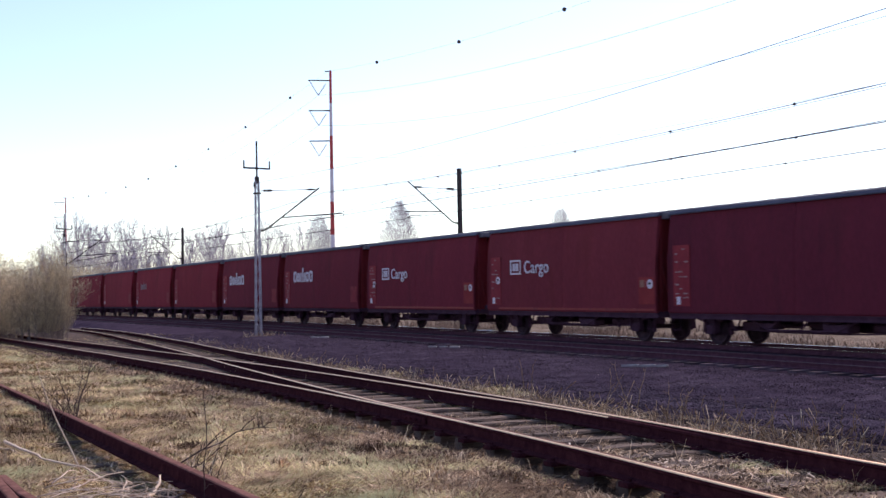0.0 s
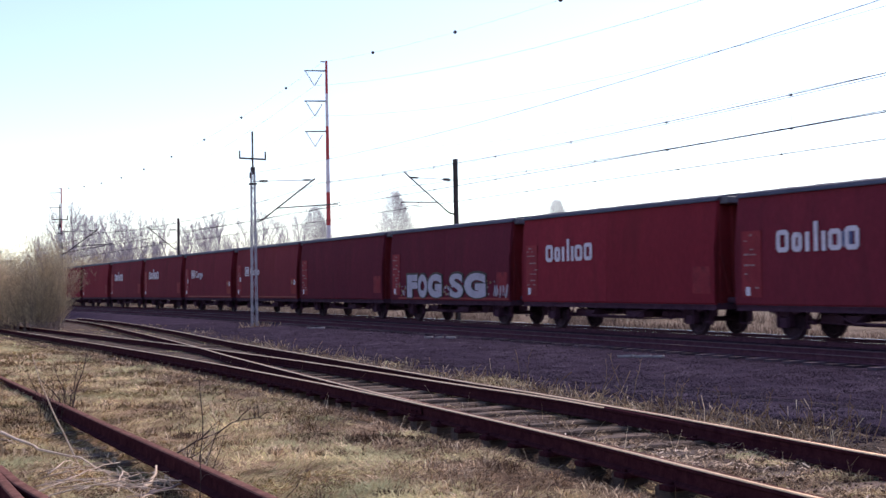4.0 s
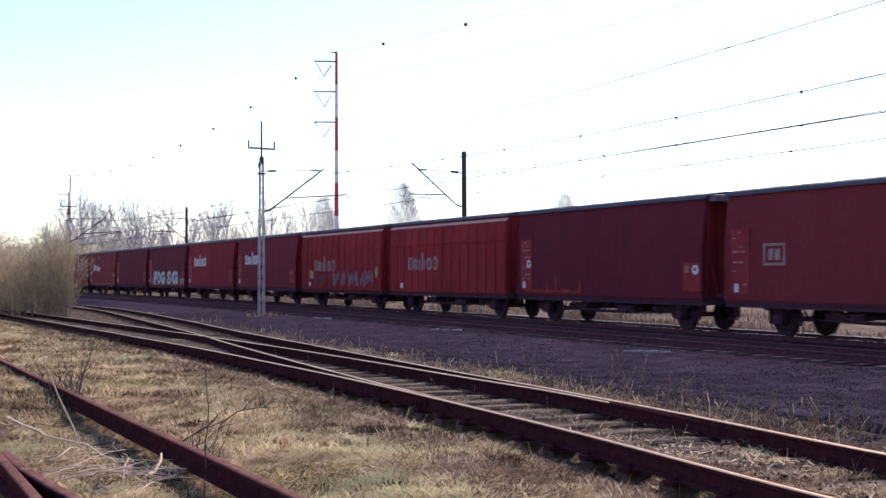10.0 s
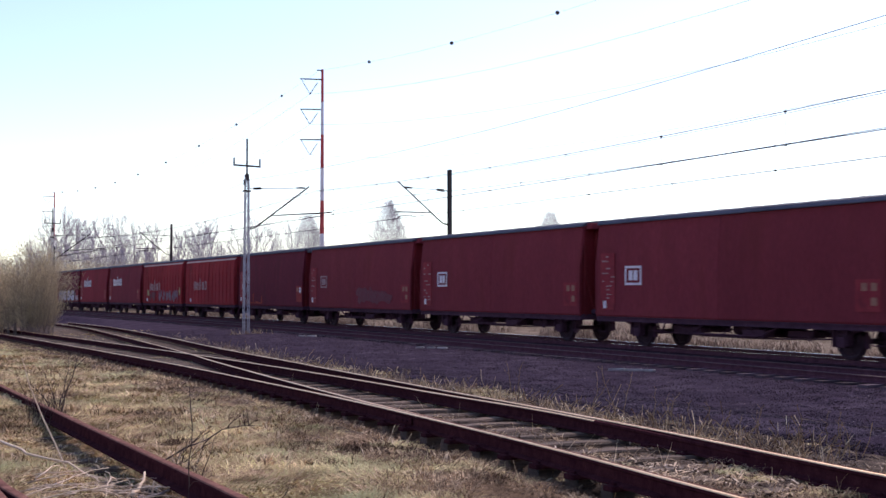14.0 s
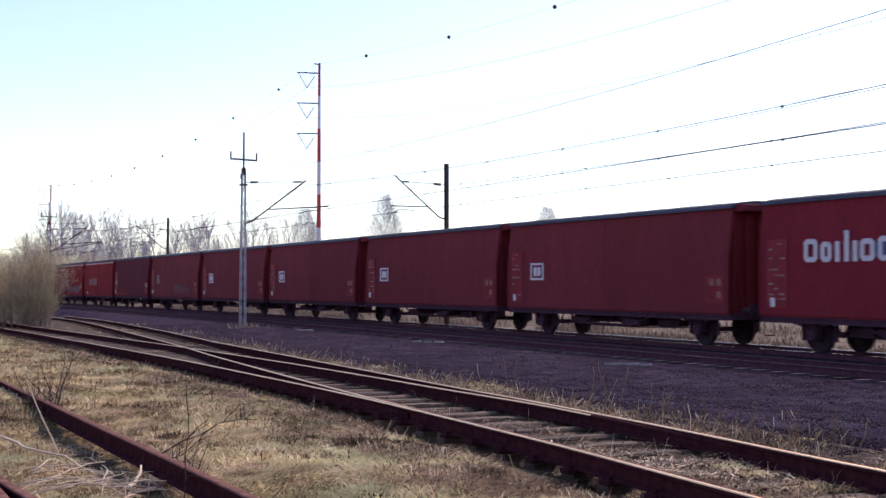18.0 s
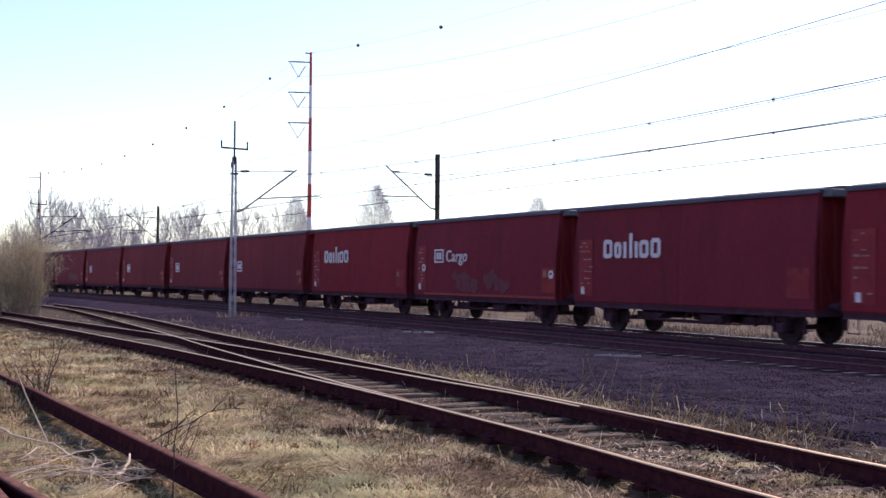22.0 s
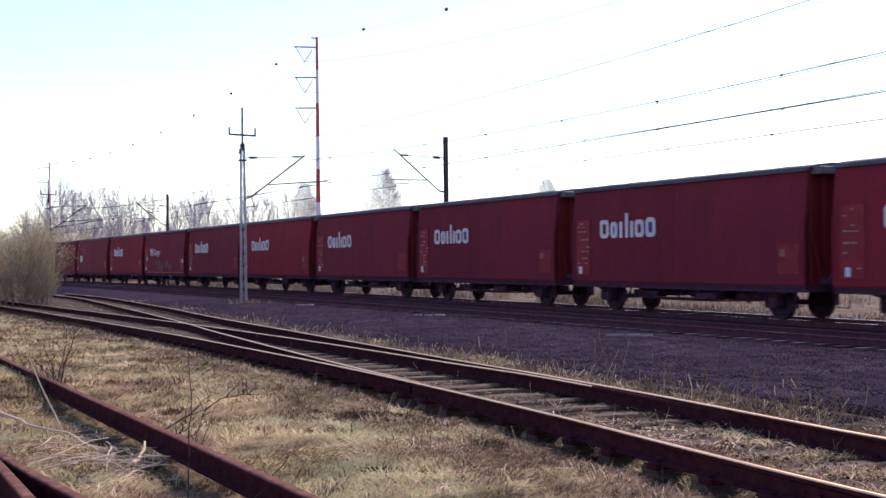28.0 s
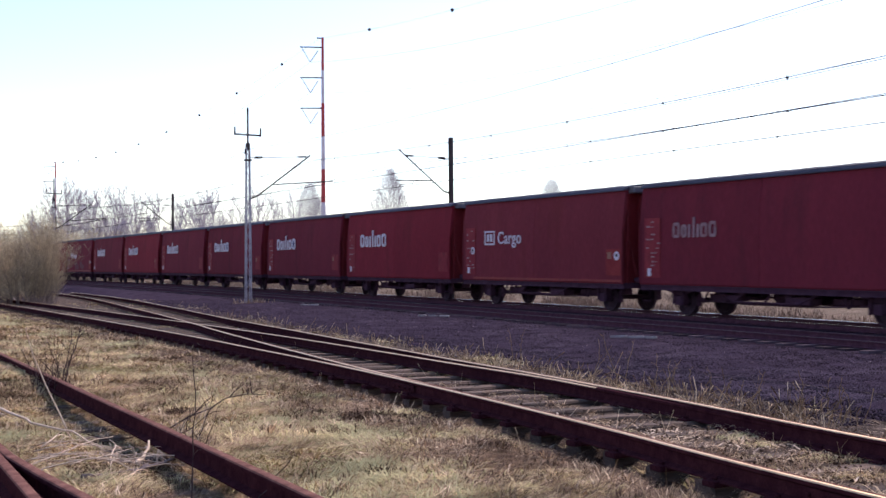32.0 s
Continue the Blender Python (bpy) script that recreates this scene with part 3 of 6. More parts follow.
def buffer_mesh():
    bm = bmesh.new()
    tube(bm, (0, 0, 0), (0, 0.30, 0), 0.10, 0.09, seg=10)
    tube(bm, (0, 0.30, 0), (0, 0.44, 0), 0.07, seg=10)
    tube(bm, (0, 0.44, 0), (0, 0.48, 0), 0.22, 0.20, seg=14)
    return bm


def bent(*pts, r):
    """One bent round bar."""
    bm = bmesh.new()
    n, rings = len(pts), []
    for i, p in enumerate(pts):
        q = (Vector(pts[min(n - 1, i + 1)]) - Vector(pts[max(0, i - 1)])).to_track_quat("Z", "Y")
        rings.append([bm.verts.new(Vector(p) + q @ Vector((r * math.cos(j * math.pi / 3), r * math.sin(j * math.pi / 3), 0))) for j in range(6)])
    for a, b in zip(rings, rings[1:]):
        for j in range(6):
            bm.faces.new((a[j], a[(j + 1) % 6], b[(j + 1) % 6], b[j]))
    bm.faces.new(rings[0][::-1])
    bm.faces.new(rings[-1])
    return bm


def tank_mesh():
    bm = bmesh.new()
    tube(bm, (-0.2, -0.6, 0.66), (-0.2, 0.6, 0.66), 0.17, seg=10)
    box(bm, 0.10, 0.60, -0.35, 0.25, 0.50, 0.82)
    tube(bm, (-1.0, 0.9, 0.62), (1.0, 0.9, 0.62), 0.035, seg=5)
    return bm


def hung_box(w, z):
    bm = boxes((-0.22, 0.22, -w / 2, w / 2, z, 0.70), bevel=0.03)
    for y in (-w * 0.3, w * 0.3):
        box(bm, -0.03, 0.03, y - 0.03, y + 0.03, 0.68, 0.84)
    return bm


def flat(bm, y0, y1, z0, z1, lift=0.026, mat=0):
    """A thin painted plate on the camera-side wall; y runs towards the front."""
    box(bm, -HALF - lift, -HALF - lift + 0.018, y0, y1, z0, z1, mat)


def stroke(bm, y0, z0, y1, z1, w, lift=0.028):
    d = Vector((0, y1 - y0, z1 - z0))
    n = Vector((0, -d.z, d.y)).normalized() * (w / 2)
    a, b = Vector((-HALF - lift, y0, z0)), Vector((-HALF - lift, y1, z1))
    e = d.normalized() * (w * 0.35)
    q = [a - e + n, a - e - n, b + e - n, b + e + n]
    v = [bm.verts.new(p) for p in q] + [bm.verts.new(p + Vector((0.016, 0, 0))) for p in q]
    for f in ((0, 1, 2, 3), (7, 6, 5, 4), (0, 4, 5, 1), (1, 5, 6, 2), (2, 6, 7, 3), (3, 7, 4, 0)):
        bm.faces.new([v[i] for i in f])


def word_shape(size):
    """A trade mark kept as plain hollow and solid upright blocks: offset, width, height and whether it is hollow."""
    return [(0.0, 0.47, size, True), (0.58, 0.37, size * 0.86, True), (1.07, 0.14, size * 0.86, False), (1.38, 0.14, size * 1.30, False), (1.65, 0.14, size * 0.86, False), (1.88, 0.45, size * 0.92, True), (2.44, 0.47, size, True)]


def hollow_block(y0, y1, z0, z1, t):
    """A frame with a narrow slot in it, cut corners."""
    bm = bmesh.new()
    c = t * 0.7
    outer = [(y0 + c, z0), (y1 - c, z0), (y1, z0 + c), (y1, z1 - c), (y1 - c, z1), (y0 + c, z1), (y0, z1 - c), (y0, z0 + c)]
    d = t
    inner = [(y0 + d, z0 + d), (y1 - d, z0 + d), (y1 - d, z0 + d), (y1 - d, z1 - d), (y1 - d, z1 - d), (y0 + d, z1 - d), (y0 + d, z1 - d), (y0 + d, z0 + d)]
    for x, flip in ((-HALF - 0.026, False), (-HALF - 0.010, True)):
        for j in range(8):
            k = (j + 1) % 8
            q = [(x, *outer[j]), (x, *outer[k]), (x, *inner[k])] + ([(x, *inner[j])] if inner[j] != inner[k] else [])
            bm.faces.new([bm.verts.new(v) for v in (q[::-1] if flip else q)])
    return bm


def mark_blocks(key, blocks, mat, root):
    """Each painted block of a trade mark is a part of its own."""
    for k, b in enumerate(blocks):
        part("mark_block", shared(f"mark_block|{key}{mat.name}{k}", lambda: boxes((-HALF - 0.026, -HALF - 0.008, *b)), mat), None, root, "white painted block")


def word_mark(key, start, z, size, mat, root, wide=1.0):
    for k, (off, w, hgt, hollow) in enumerate(word_shape(size)):
        off, w = off * wide, w * wide
        y0, y1 = start - off - w, start - off
        build = (lambda: hollow_block(y0, y1, z, z + hgt, 0.135 * wide)) if hollow else (lambda: boxes((-HALF - 0.026, -HALF - 0.008, y0, y1, z, z + hgt)))
        part("mark_block", shared(f"mark_block|word{key}{mat.name}{k}", build, mat), None, root, "painted block of a word mark")


def framed_mark(front, z, size):
    bm = bmesh.new()
    w = size * 1.4
    t = size * 0.12
    flat(bm, front - w, front, z, z + t)
    flat(bm, front - w, front, z + size - t, z + size)
    flat(bm, front - t, front, z + t, z + size - t)
    flat(bm, front - w, front - w + t, z + t, z + size - t)
    return bm


def inner_blocks(front, z, size):
    w = size * 1.4
    return [(front - w * k - w * 0.22, front - w * k, z + size * 0.24, z + size * 0.76) for k in (0.24, 0.54)]


def disc_mark(y, z, r):
    bm = bmesh.new()
    tube(bm, (-HALF - 0.034, y, z), (-HALF - 0.012, y, z), r, seg=18)
    return bm


def small_marks(front, seed):
    """Rows of small stencilled marks near the wagon end."""
    rnd = random.Random(seed)
    out = []
    z = 2.86
    while z > 1.35:
        y = front - 0.10
        while y > front - 0.62:
            w = rnd.uniform(0.07, 0.20)
            if rnd.random() < 0.45:
                out.append((y - w, y, z, z + rnd.uniform(0.03, 0.055)))
            y -= w + 0.05
        z -= rnd.choice((0.12, 0.15, 0.24))
    return out


def scrawl(front, z, width, height, seed, n, thick=0.11):
    """Tangled spray-can strokes with no letters in them."""
    rnd = random.Random(seed)
    out = []
    for i in range(n):
        bm = bmesh.new()
        c = front - width * (i + 0.5) / n
        w = width / n * 0.8
        pts = [(c + rnd.uniform(-0.5, 0.5) * w, z + rnd.random() * height) for _ in range(5)]
        pts[0] = (c + w * 0.4, z + height * rnd.uniform(0, 0.2))
        pts[1] = (c + w * rnd.uniform(-0.1, 0.3), z + height * rnd.uniform(0.8, 1.0))
        for a, b in zip(pts, pts[1:]):
            stroke(bm, a[0], a[1], b[0], b[1], thick * rnd.uniform(0.6, 1.4))
        out.append(bm)
    return out


def blot(y, z, ry, rz, seed, lift):
    """An uneven round patch of sprayed paint."""
    rnd = random.Random(seed)
    n = 11
    rim = [(rnd.uniform(0.7, 1.1), 2 * math.pi * k / n) for k in range(n)]
    bm = bmesh.new()
    front = [bm.verts.new((-HALF - lift, y + ry * q * math.cos(a), z + rz * q * math.sin(a))) for q, a in rim]
    back = [bm.verts.new(v.co + Vector((0.012, 0, 0))) for v in front]
    bm.faces.new(front)
    bm.faces.new(back[::-1])
    for j in range(n):
        bm.faces.new((front[j], back[j], back[(j + 1) % n], front[(j + 1) % n]))
    bmesh.ops.recalc_face_normals(bm, faces=bm.faces[:])
    return bm


def smears(root, front, width, seed):
    """Faded overlapping patches of old sprayed paint."""
    rnd = random.Random(seed)
    n = int(width * 11)
    for k in range(n):
        u = (k + rnd.random()) / n
        top = 0.72 - 0.45 * max(0.0, u - 0.35)
        rz = rnd.uniform(0.10, 0.28)
        part("paint_smear", blot(front - width * u, 1.10 + rz + (top - rz) * rnd.random(), rnd.uniform(0.16, 0.36), rz, rnd.randrange(999), 0.018 + 0.0008 * (k % 11)), DULLSPRAY, root, "faded grey sprayed smear")


def letter(ch, y0, y1, z0, z1, mat, bold, lift):
    """One fat sprayed letter fitted between two uprights."""
    me = words(ch, 0.0, 0.0, 1.4, mat, bold, 1.0, lift)
    ys, zs = [v.co.y for v in me.vertices], [v.co.z for v in me.vertices]
    for v in me.vertices:
        v.co.y = y0 + (y1 - y0) * (v.co.y - max(ys)) / (min(ys) - max(ys))
        v.co.z = z0 + (z1 - z0) * (v.co.z - min(zs)) / (max(zs) - min(zs))
    return me


def words(text, front, z, size, mat, bold=0.012, space=1.30, lift=0.03):
    cu = bpy.data.curves.new("words", "FONT")
    cu.body, cu.size, cu.extrude, cu.offset, cu.space_character = text, size, 0.012, bold, space
    tmp = bpy.data.objects.new("words", cu)
    scene.collection.objects.link(tmp)
    me = bpy.data.meshes.new_from_object(tmp.evaluated_get(bpy.context.evaluated_depsgraph_get()))
    bpy.data.objects.remove(tmp)
    me.transform(Matrix(((0, 0, -1, -HALF - lift), (-1, 0, 0, front), (0, 1, 0, z), (0, 0, 0, 1))))
    me.materials.clear()
    me.materials.append(mat)
    return me


STANDARD = dict(body=10.80, base=7.70)
LONG = dict(body=12.15, base=8.60)


def wagon(style, label, seed, coat):
    ribbed = style.startswith("ribbed")
    kind = LONG if style == "mark_long" or style == "mark_graffiti" else STANDARD
    length, base = kind["body"], kind["base"]
    h, tag = length / 2, f"{length}"
    paint = WAGONBRIGHT if ribbed else {'r': WAGONRED, 'd': WAGONDARK, 'k': WAGONBLACK, 'b': WAGONBROWN}[coat]
    root = tagged(new("freight_wagon"), label, "freight wagon", group="wagons of the freight train")
    turn = pose(0, 0, 0, 0, 0, 180)
    for mid in (-h / 2, h / 2):
        me = shared(f"side_wall_leaf|{tag}{paint.name}{mid}", lambda: wall_leaf(h - 0.015, mid, ribbed), paint)
        part("side_wall_leaf", me, None, root)
        part("side_wall_leaf", me, None, root, at=turn)
    part("roof", shared(f"roof|{tag}", lambda: roof_shell(length), ROOFGREY), None, root, "grey curved roof")
    me = shared(f"end_wall|{ribbed}", end_panel, WAGONBRIGHT if ribbed else WAGONEND)
    post = shared("end_post", lambda: boxes((-0.05, 0.05, -0.13, -0.052, 0.9, 3.85), bevel=0.01), WAGONEND)
    brace = shared("end_brace", lambda: tubes(((-1.22, -0.15, 2.35), (-0.84, -0.15, 1.1), 0.03), seg=6), WAGONEND)
    for at in (pose(0, -h + 0.13, 0), pose(0, h - 0.13, 0, 0, 0, 180)):
        wall = part("end_wall", me, None, root, at=at)
        for x in (-1.19, -0.71, -0.24, 0.24, 0.71, 1.19):
            part("end_post", post, None, wall, at=pose(x, 0, 0))
        part("end_brace", brace, None, wall)
    part("underframe", shared(f"underframe|{tag}", lambda: frame_beams(length), UNDERFRAME), None, root, "grimy black underframe")
    sole = shared(f"solebar|{tag}", lambda: boxes((-0.04, 0.04, -h, h, 0.775, 0.925), (-0.09, 0.05, -h, h, 0.77, 0.795), (-0.09, 0.05, -h, h, 0.90, 0.925)), UNDERFRAME)
    for x, rz in ((-1.34, 0), (1.34, 180)):
        part("solebar", sole, None, root, at=pose(x, 0, 0, 0, 0, rz))
    axle = shared("wheelset", lambda: tubes(((-1.0, 0, 0), (1.0, 0, 0), 0.075)), TYRE)
    wheel = shared("wheel", wheel_mesh, TYRE, False)
    abox = shared("axlebox", axlebox_mesh, UNDERFRAME)
    for y in (-base / 2, base / 2):
        ws = part("wheelset", axle, None, root, "dark steel wheelset", at=pose(0, y, 0.46))
        part("wheel", wheel, None, ws, at=pose(-0.7535, 0, 0))
        part("wheel", wheel, None, ws, at=pose(0.7535, 0, 0, 0, 0, 180))
        part("axlebox", abox, None, root, at=pose(-1.0, y, 0))
        part("axlebox", abox, None, root, at=pose(1.0, y, 0, 0, 0, 180))
    tr = shared(f"truss_rod|{tag}", lambda: truss_mesh(base), UNDERFRAME)
    for x in (-1.22, 1.22):
        part("truss_rod", tr, None, root, at=pose(x, 0, 0))
    part("brake_rod", shared(f"brake_rod|{tag}", lambda: bent((-0.85, -base / 2 + 0.55, 0.50), (-0.85, -1.2, 0.43), (-0.85, 1.2, 0.43), (-0.85, base / 2 - 0.55, 0.50), r=0.024), UNDERFRAME), None, root)
    hanger = shared("v_hanger", lambda: bent((0, -0.24, 0.86), (0, -0.03, 0.44), (0, 0.03, 0.44), (0, 0.24, 0.86), r=0.028), UNDERFRAME)
    for y in (-base * 0.36, -base * 0.12, base * 0.16, base * 0.37):
        part("v_hanger", hanger, None, root, at=pose(-0.98, y, 0))
    shoe = shared("brake_shoe", lambda: boxes((-0.06, 0.06, -0.05, 0.05, 0.30, 0.66), (-0.03, 0.03, -0.03, 0.03, 0.62, 0.86), bevel=0.01), UNDERFRAME)
    for y in (-base / 2 - 0.55, -base / 2 + 0.55, base / 2 - 0.55, base / 2 + 0.55):
        part("brake_shoe", shoe, None, root, at=pose(-0.76, y, 0))
    part("brake_gear", shared("brake_gear", tank_mesh, UNDERFRAME), None, root)
    for x, y, w, z in ((-1.0, -1.2, 0.9, 0.47), (-0.95, 1.35, 0.5, 0.52), (0.95, 0.4, 2.6, 0.40), (0.9, -2.1, 0.9, 0.46), (-0.55, 2.45, 0.8, 0.44), (0.75, 2.7, 1.1, 0.48), (-0.6, -2.6, 1.0, 0.50)):
        part("equipment_box", shared(f"equipment_box|{w}", lambda: hung_box(w, z), UNDERFRAME), None, root, at=pose(x, y, 0))
    buf = shared("buffer", buffer_mesh, UNDERFRAME)
    for x in (-0.875, 0.875):
        part("buffer", buf, None, root, at=pose(x, h - 0.0, 1.05))
        part("buffer", buf, None, root, at=pose(x, -h + 0.0, 1.05, 0, 0, 180))
    hook = shared("coupling", lambda: bent((0, 0, 1.02), (0, 0.20, 1.0), (0, 0.45, 0.93), r=0.045), UNDERFRAME)
    part("coupling", hook, None, root, at=pose(0, h, 0))
    part("coupling", hook, None, root, at=pose(0, -h, 0, 0, 0, 180))
    rung = shared("step", lambda: bent((0, -0.17, 0.80), (0, -0.19, 0.42), (0, 0.19, 0.42), (0, 0.17, 0.80), r=0.022), UNDERFRAME)
    for y in (-h + 0.32, h - 0.32):
        part("step", rung, None, root, at=pose(-1.38, y, 0))
    part("roof_gutter", shared(f"roof_gutter|{tag}{ribbed}", lambda: gutter(h, ribbed), PALEGUTTER if ribbed else ROOFGREY), None, root)
    if not ribbed:
        part("roof_end_cap", shared(f"roof_end_cap|{tag}", lambda: boxes((-1.17, 1.17, -h - 0.30, -h + 0.06, 3.87, 4.08), bevel=0.02), CAPGREY if kind is STANDARD else WAGONBROWN), None, root, "pale grey cap at the roof end" if kind is STANDARD else "red cap at the roof end")
    # painted marks on the side that is seen
    f = h - 0.02
    if not ribbed:
        pm = shared(f"placard|a{tag}", lambda: boxes((-HALF - 0.022, -HALF - 0.004, f - 1.05, f - 0.27, 1.15, 3.0)), PANELRED)
        part("placard", pm, None, root, "fresher red paint panel")
        for k, b in enumerate(small_marks(f - 0.28, seed % 4)):
            part("stencil_mark", shared(f"stencil_mark|{seed % 4}{tag}{k}", lambda: boxes((-HALF - 0.036, -HALF - 0.018, *b)), STENCIL), None, root)
        part("white_label", shared(f"white_label|{tag}", lambda: boxes((-HALF - 0.040, -HALF - 0.02, f - 0.60, f - 0.44, 1.20, 1.44)), LETTER), None, root, "small white label")
    if style in ("red_tags", "word_tags", "two_tags"):
        part("placard", shared(f"placard|b{tag}", lambda: boxes((-HALF - 0.030, -HALF - 0.012, -f + 0.04, -f + 0.86, 1.20, 2.06)), PLACARD), None, root, "bright red square panel")
        part("round_mark", shared(f"round_mark|b{tag}", lambda: disc_mark(-f + 0.27, 1.84, 0.15), LETTER), None, root, "white round mark")
        part("round_mark", shared(f"round_mark|a{tag}", lambda: disc_mark(f - 0.86, 2.10, 0.15), LETTER), None, root, "white round mark")
        part("small_plate", shared(f"small_plate|o{tag}", lambda: boxes((-HALF - 0.036, -HALF - 0.018, -f + 0.56, -f + 0.78, 1.74, 1.97)), FADEDPLATE), None, root, "faded tan plate")
        for y, z in ((-f + 0.27, 1.84), (f - 0.86, 2.10)):
            part("mark_centre", shared(f"mark_centre|{y}{tag}", lambda: boxes((-HALF - 0.044, -HALF - 0.034, y - 0.055, y + 0.055, z - 0.03, z + 0.06)), DARKSTEEL), None, root, "dark sign in the round mark")
    elif not ribbed:
        part("placard", shared(f"placard|c{tag}{style == 'word_blue'}", lambda: boxes((-HALF - 0.024, -HALF - 0.006, -f + 0.15, -f + 0.95, 1.25, 2.05)), PANELRED), None, root, "fresher red paint panel")
    if style in ("word", "word_blue", "ribbed_word", "word_faded", "ribbed_graffiti"):
        mat = LETTER if style.startswith("word") and style != "word_faded" else FADED
        start, low = (f - 2.05, 1.90) if ribbed else (f - 1.66, 2.37)
        small = style == "word_faded"
        word_mark(f"{tag}{ribbed}{small}", start, low, 0.46 if small else 0.60, mat, root, 0.68 if small else 1.0)
    if ribbed:
        part("white_label", shared(f"white_label|r{tag}", lambda: boxes((-HALF - 0.052, -HALF - 0.02, f - 1.50, f - 1.27, 1.10, 1.32)), LETTER), None, root, "small white label")
    if style in ("graffiti", "two_tags", "word_tags"):
        part("sill_stripe", shared(f"sill_stripe|{tag}", lambda: boxes((-HALF - 0.024, -HALF - 0.006, -f + 0.05, f - 0.9, 0.985, 1.065)), SILLRED), None, root, "bright red stripe along the sill")
    if style == "red_tags":
        for a, b, c, d in ((4.3, 0.5, 1.06, 1.13), (2.2, 2.08, 1.13, 1.52), (2.78, 2.68, 1.13, 1.66), (4.3, 4.18, 1.13, 1.50), (3.6, 3.1, 1.13, 1.19)):
            part("paint_streak", shared(f"paint_streak|{a}{b}", lambda: boxes((-HALF - 0.024, -HALF - 0.006, f - a, f - b, c, d)), STREAK), None, root, "orange-red paint streak")
    if style == "word_blue":
        part("small_plate", shared(f"small_plate|y{tag}", lambda: boxes((-HALF - 0.034, -HALF - 0.016, -f + 0.68, -f + 0.86, 1.72, 1.92)), FADEDPLATE), None, root, "faded tan plate")
        part("blue_shade", shared(f"blue_shade|{tag}", lambda: boxes((-HALF - 0.022, -HALF - 0.006, f - 4.35, f - 4.02, 2.46, 2.86)), BLUESHADE), None, root, "dark blue painted block")
    if style in ("word_tags", "two_tags"):
        mat = LETTER
        part("trade_mark", shared(f"trade_mark|m{tag}", lambda: framed_mark(f - 1.80, 2.30, 0.55), mat), None, root, "white framed mark")
        mark_blocks(f"m{tag}", inner_blocks(f - 1.80, 2.30, 0.55), mat, root)
        part("lettering", words("Cargo", f - 2.82, 2.34, 0.66, mat, 0.004, 1.06), None, root, "white painted word")
    if style in ("mark_long", "mark_graffiti"):
        part("trade_mark", shared(f"trade_mark|l{tag}{style}", lambda: framed_mark(f - 1.62, 1.95, 0.61), LETTER if style == "mark_long" else FADED), None, root, "white framed mark")
        mark_blocks(f"l{tag}", inner_blocks(f - 1.62, 1.95, 0.61), LETTER if style == "mark_long" else FADED, root)
        for y, z in ((-f + 0.36, 1.86), (-f + 0.66, 1.86), (-f + 0.36, 1.50)):
            part("small_plate", shared(f"small_plate|{y}{z}", lambda: boxes((-HALF - 0.034, -HALF - 0.016, y - 0.09, y + 0.09, z - 0.10, z + 0.10)), FADEDPLATE), None, root, "faded tan plate")
    if style == "mark_graffiti":
        smears(root, f - 6.4, 3.6, 5)
    if style == "two_tags":
        smears(root, f - 3.5, 1.8, 11)
        smears(root, f - 5.9, 1.6, 12)
    if style == "ribbed_graffiti":
        for k, (a, b) in enumerate(((2.2, 2.95), (3.0, 3.7), (4.75, 5.5), (5.85, 6.4), (6.7, 7.45), (7.55, 8.15), (8.4, 9.15), (9.2, 9.95))):
            spray = random.Random(300 + k)
            for j in range(5):
                rz = spray.uniform(0.16, 0.42)
                y = f - a - (b - a) * (j + spray.random()) / 5
                part("graffiti_blot", blot(y, 1.04 + rz + (0.94 - 2 * rz) * spray.random(), spray.uniform(0.05, 0.17), rz, spray.randrange(999), 0.046 + 0.001 * j), DULLSPRAY if k < 2 else SILVERSPRAY, root, "worn silver sprayed patch")
        for a, b, c, d in ((1.3, 2.0, 1.42, 2.0), (10.1, 10.5, 1.5, 2.15)):
            part("graffiti_blot", blot(f - (a + b) / 2, (c + d) / 2, (b - a) / 2, (d - c) / 2, int(a), 0.046), OLIVESPRAY, root, "olive yellow sprayed blot")
    if style == "graffiti":
        for k, (ch, a, b) in enumerate((("F", 1.86, 2.88), ("O", 2.94, 3.84), ("G", 3.92, 5.22), ("S", 5.95, 7.10), ("G", 7.24, 8.98))):
            part("graffiti_outline", letter(ch, f - a + 0.10, f - b - 0.10, 1.00, 2.14, DARKSTEEL, 0.08 if ch == "S" else 0.15, 0.024), None, root, "black sprayed outline")
            part("graffiti_letter", letter(ch, f - a, f - b, 1.05, 2.05, GRAFFITI, 0.055 if ch == "S" else 0.10, 0.034), None, root, "large silver sprayed letter")
        spot = random.Random(44)
        for k in range(46):
            at = spot.choice((1.45, 5.6, 9.2)) + spot.gauss(0, 0.22)
            z, r = spot.uniform(1.12, 1.75), spot.uniform(0.03, 0.075)
            part("graffiti_blot", blot(f - at, z, r, r, k, 0.03), spot.choice((GRAFFITI, OLIVESPRAY, FADED)), root, "sprayed paint blot")
        for bm in scrawl(f - 9.55, 1.08, 1.15, 0.5, 31, 5, 0.05):
            part("graffiti_stroke", bm, GRAFFITI, root, "silver sprayed scrawl")
    return root


PLAIN = "oxide red sliding-wall freight wagon, plain grimy side"
WORD = "oxide red sliding-wall freight wagon with a white word mark"
MARKS = "oxide red sliding-wall freight wagon with white marks and bright red panels"
LONGS = "long oxide red sliding-wall freight wagon with a small framed white mark"
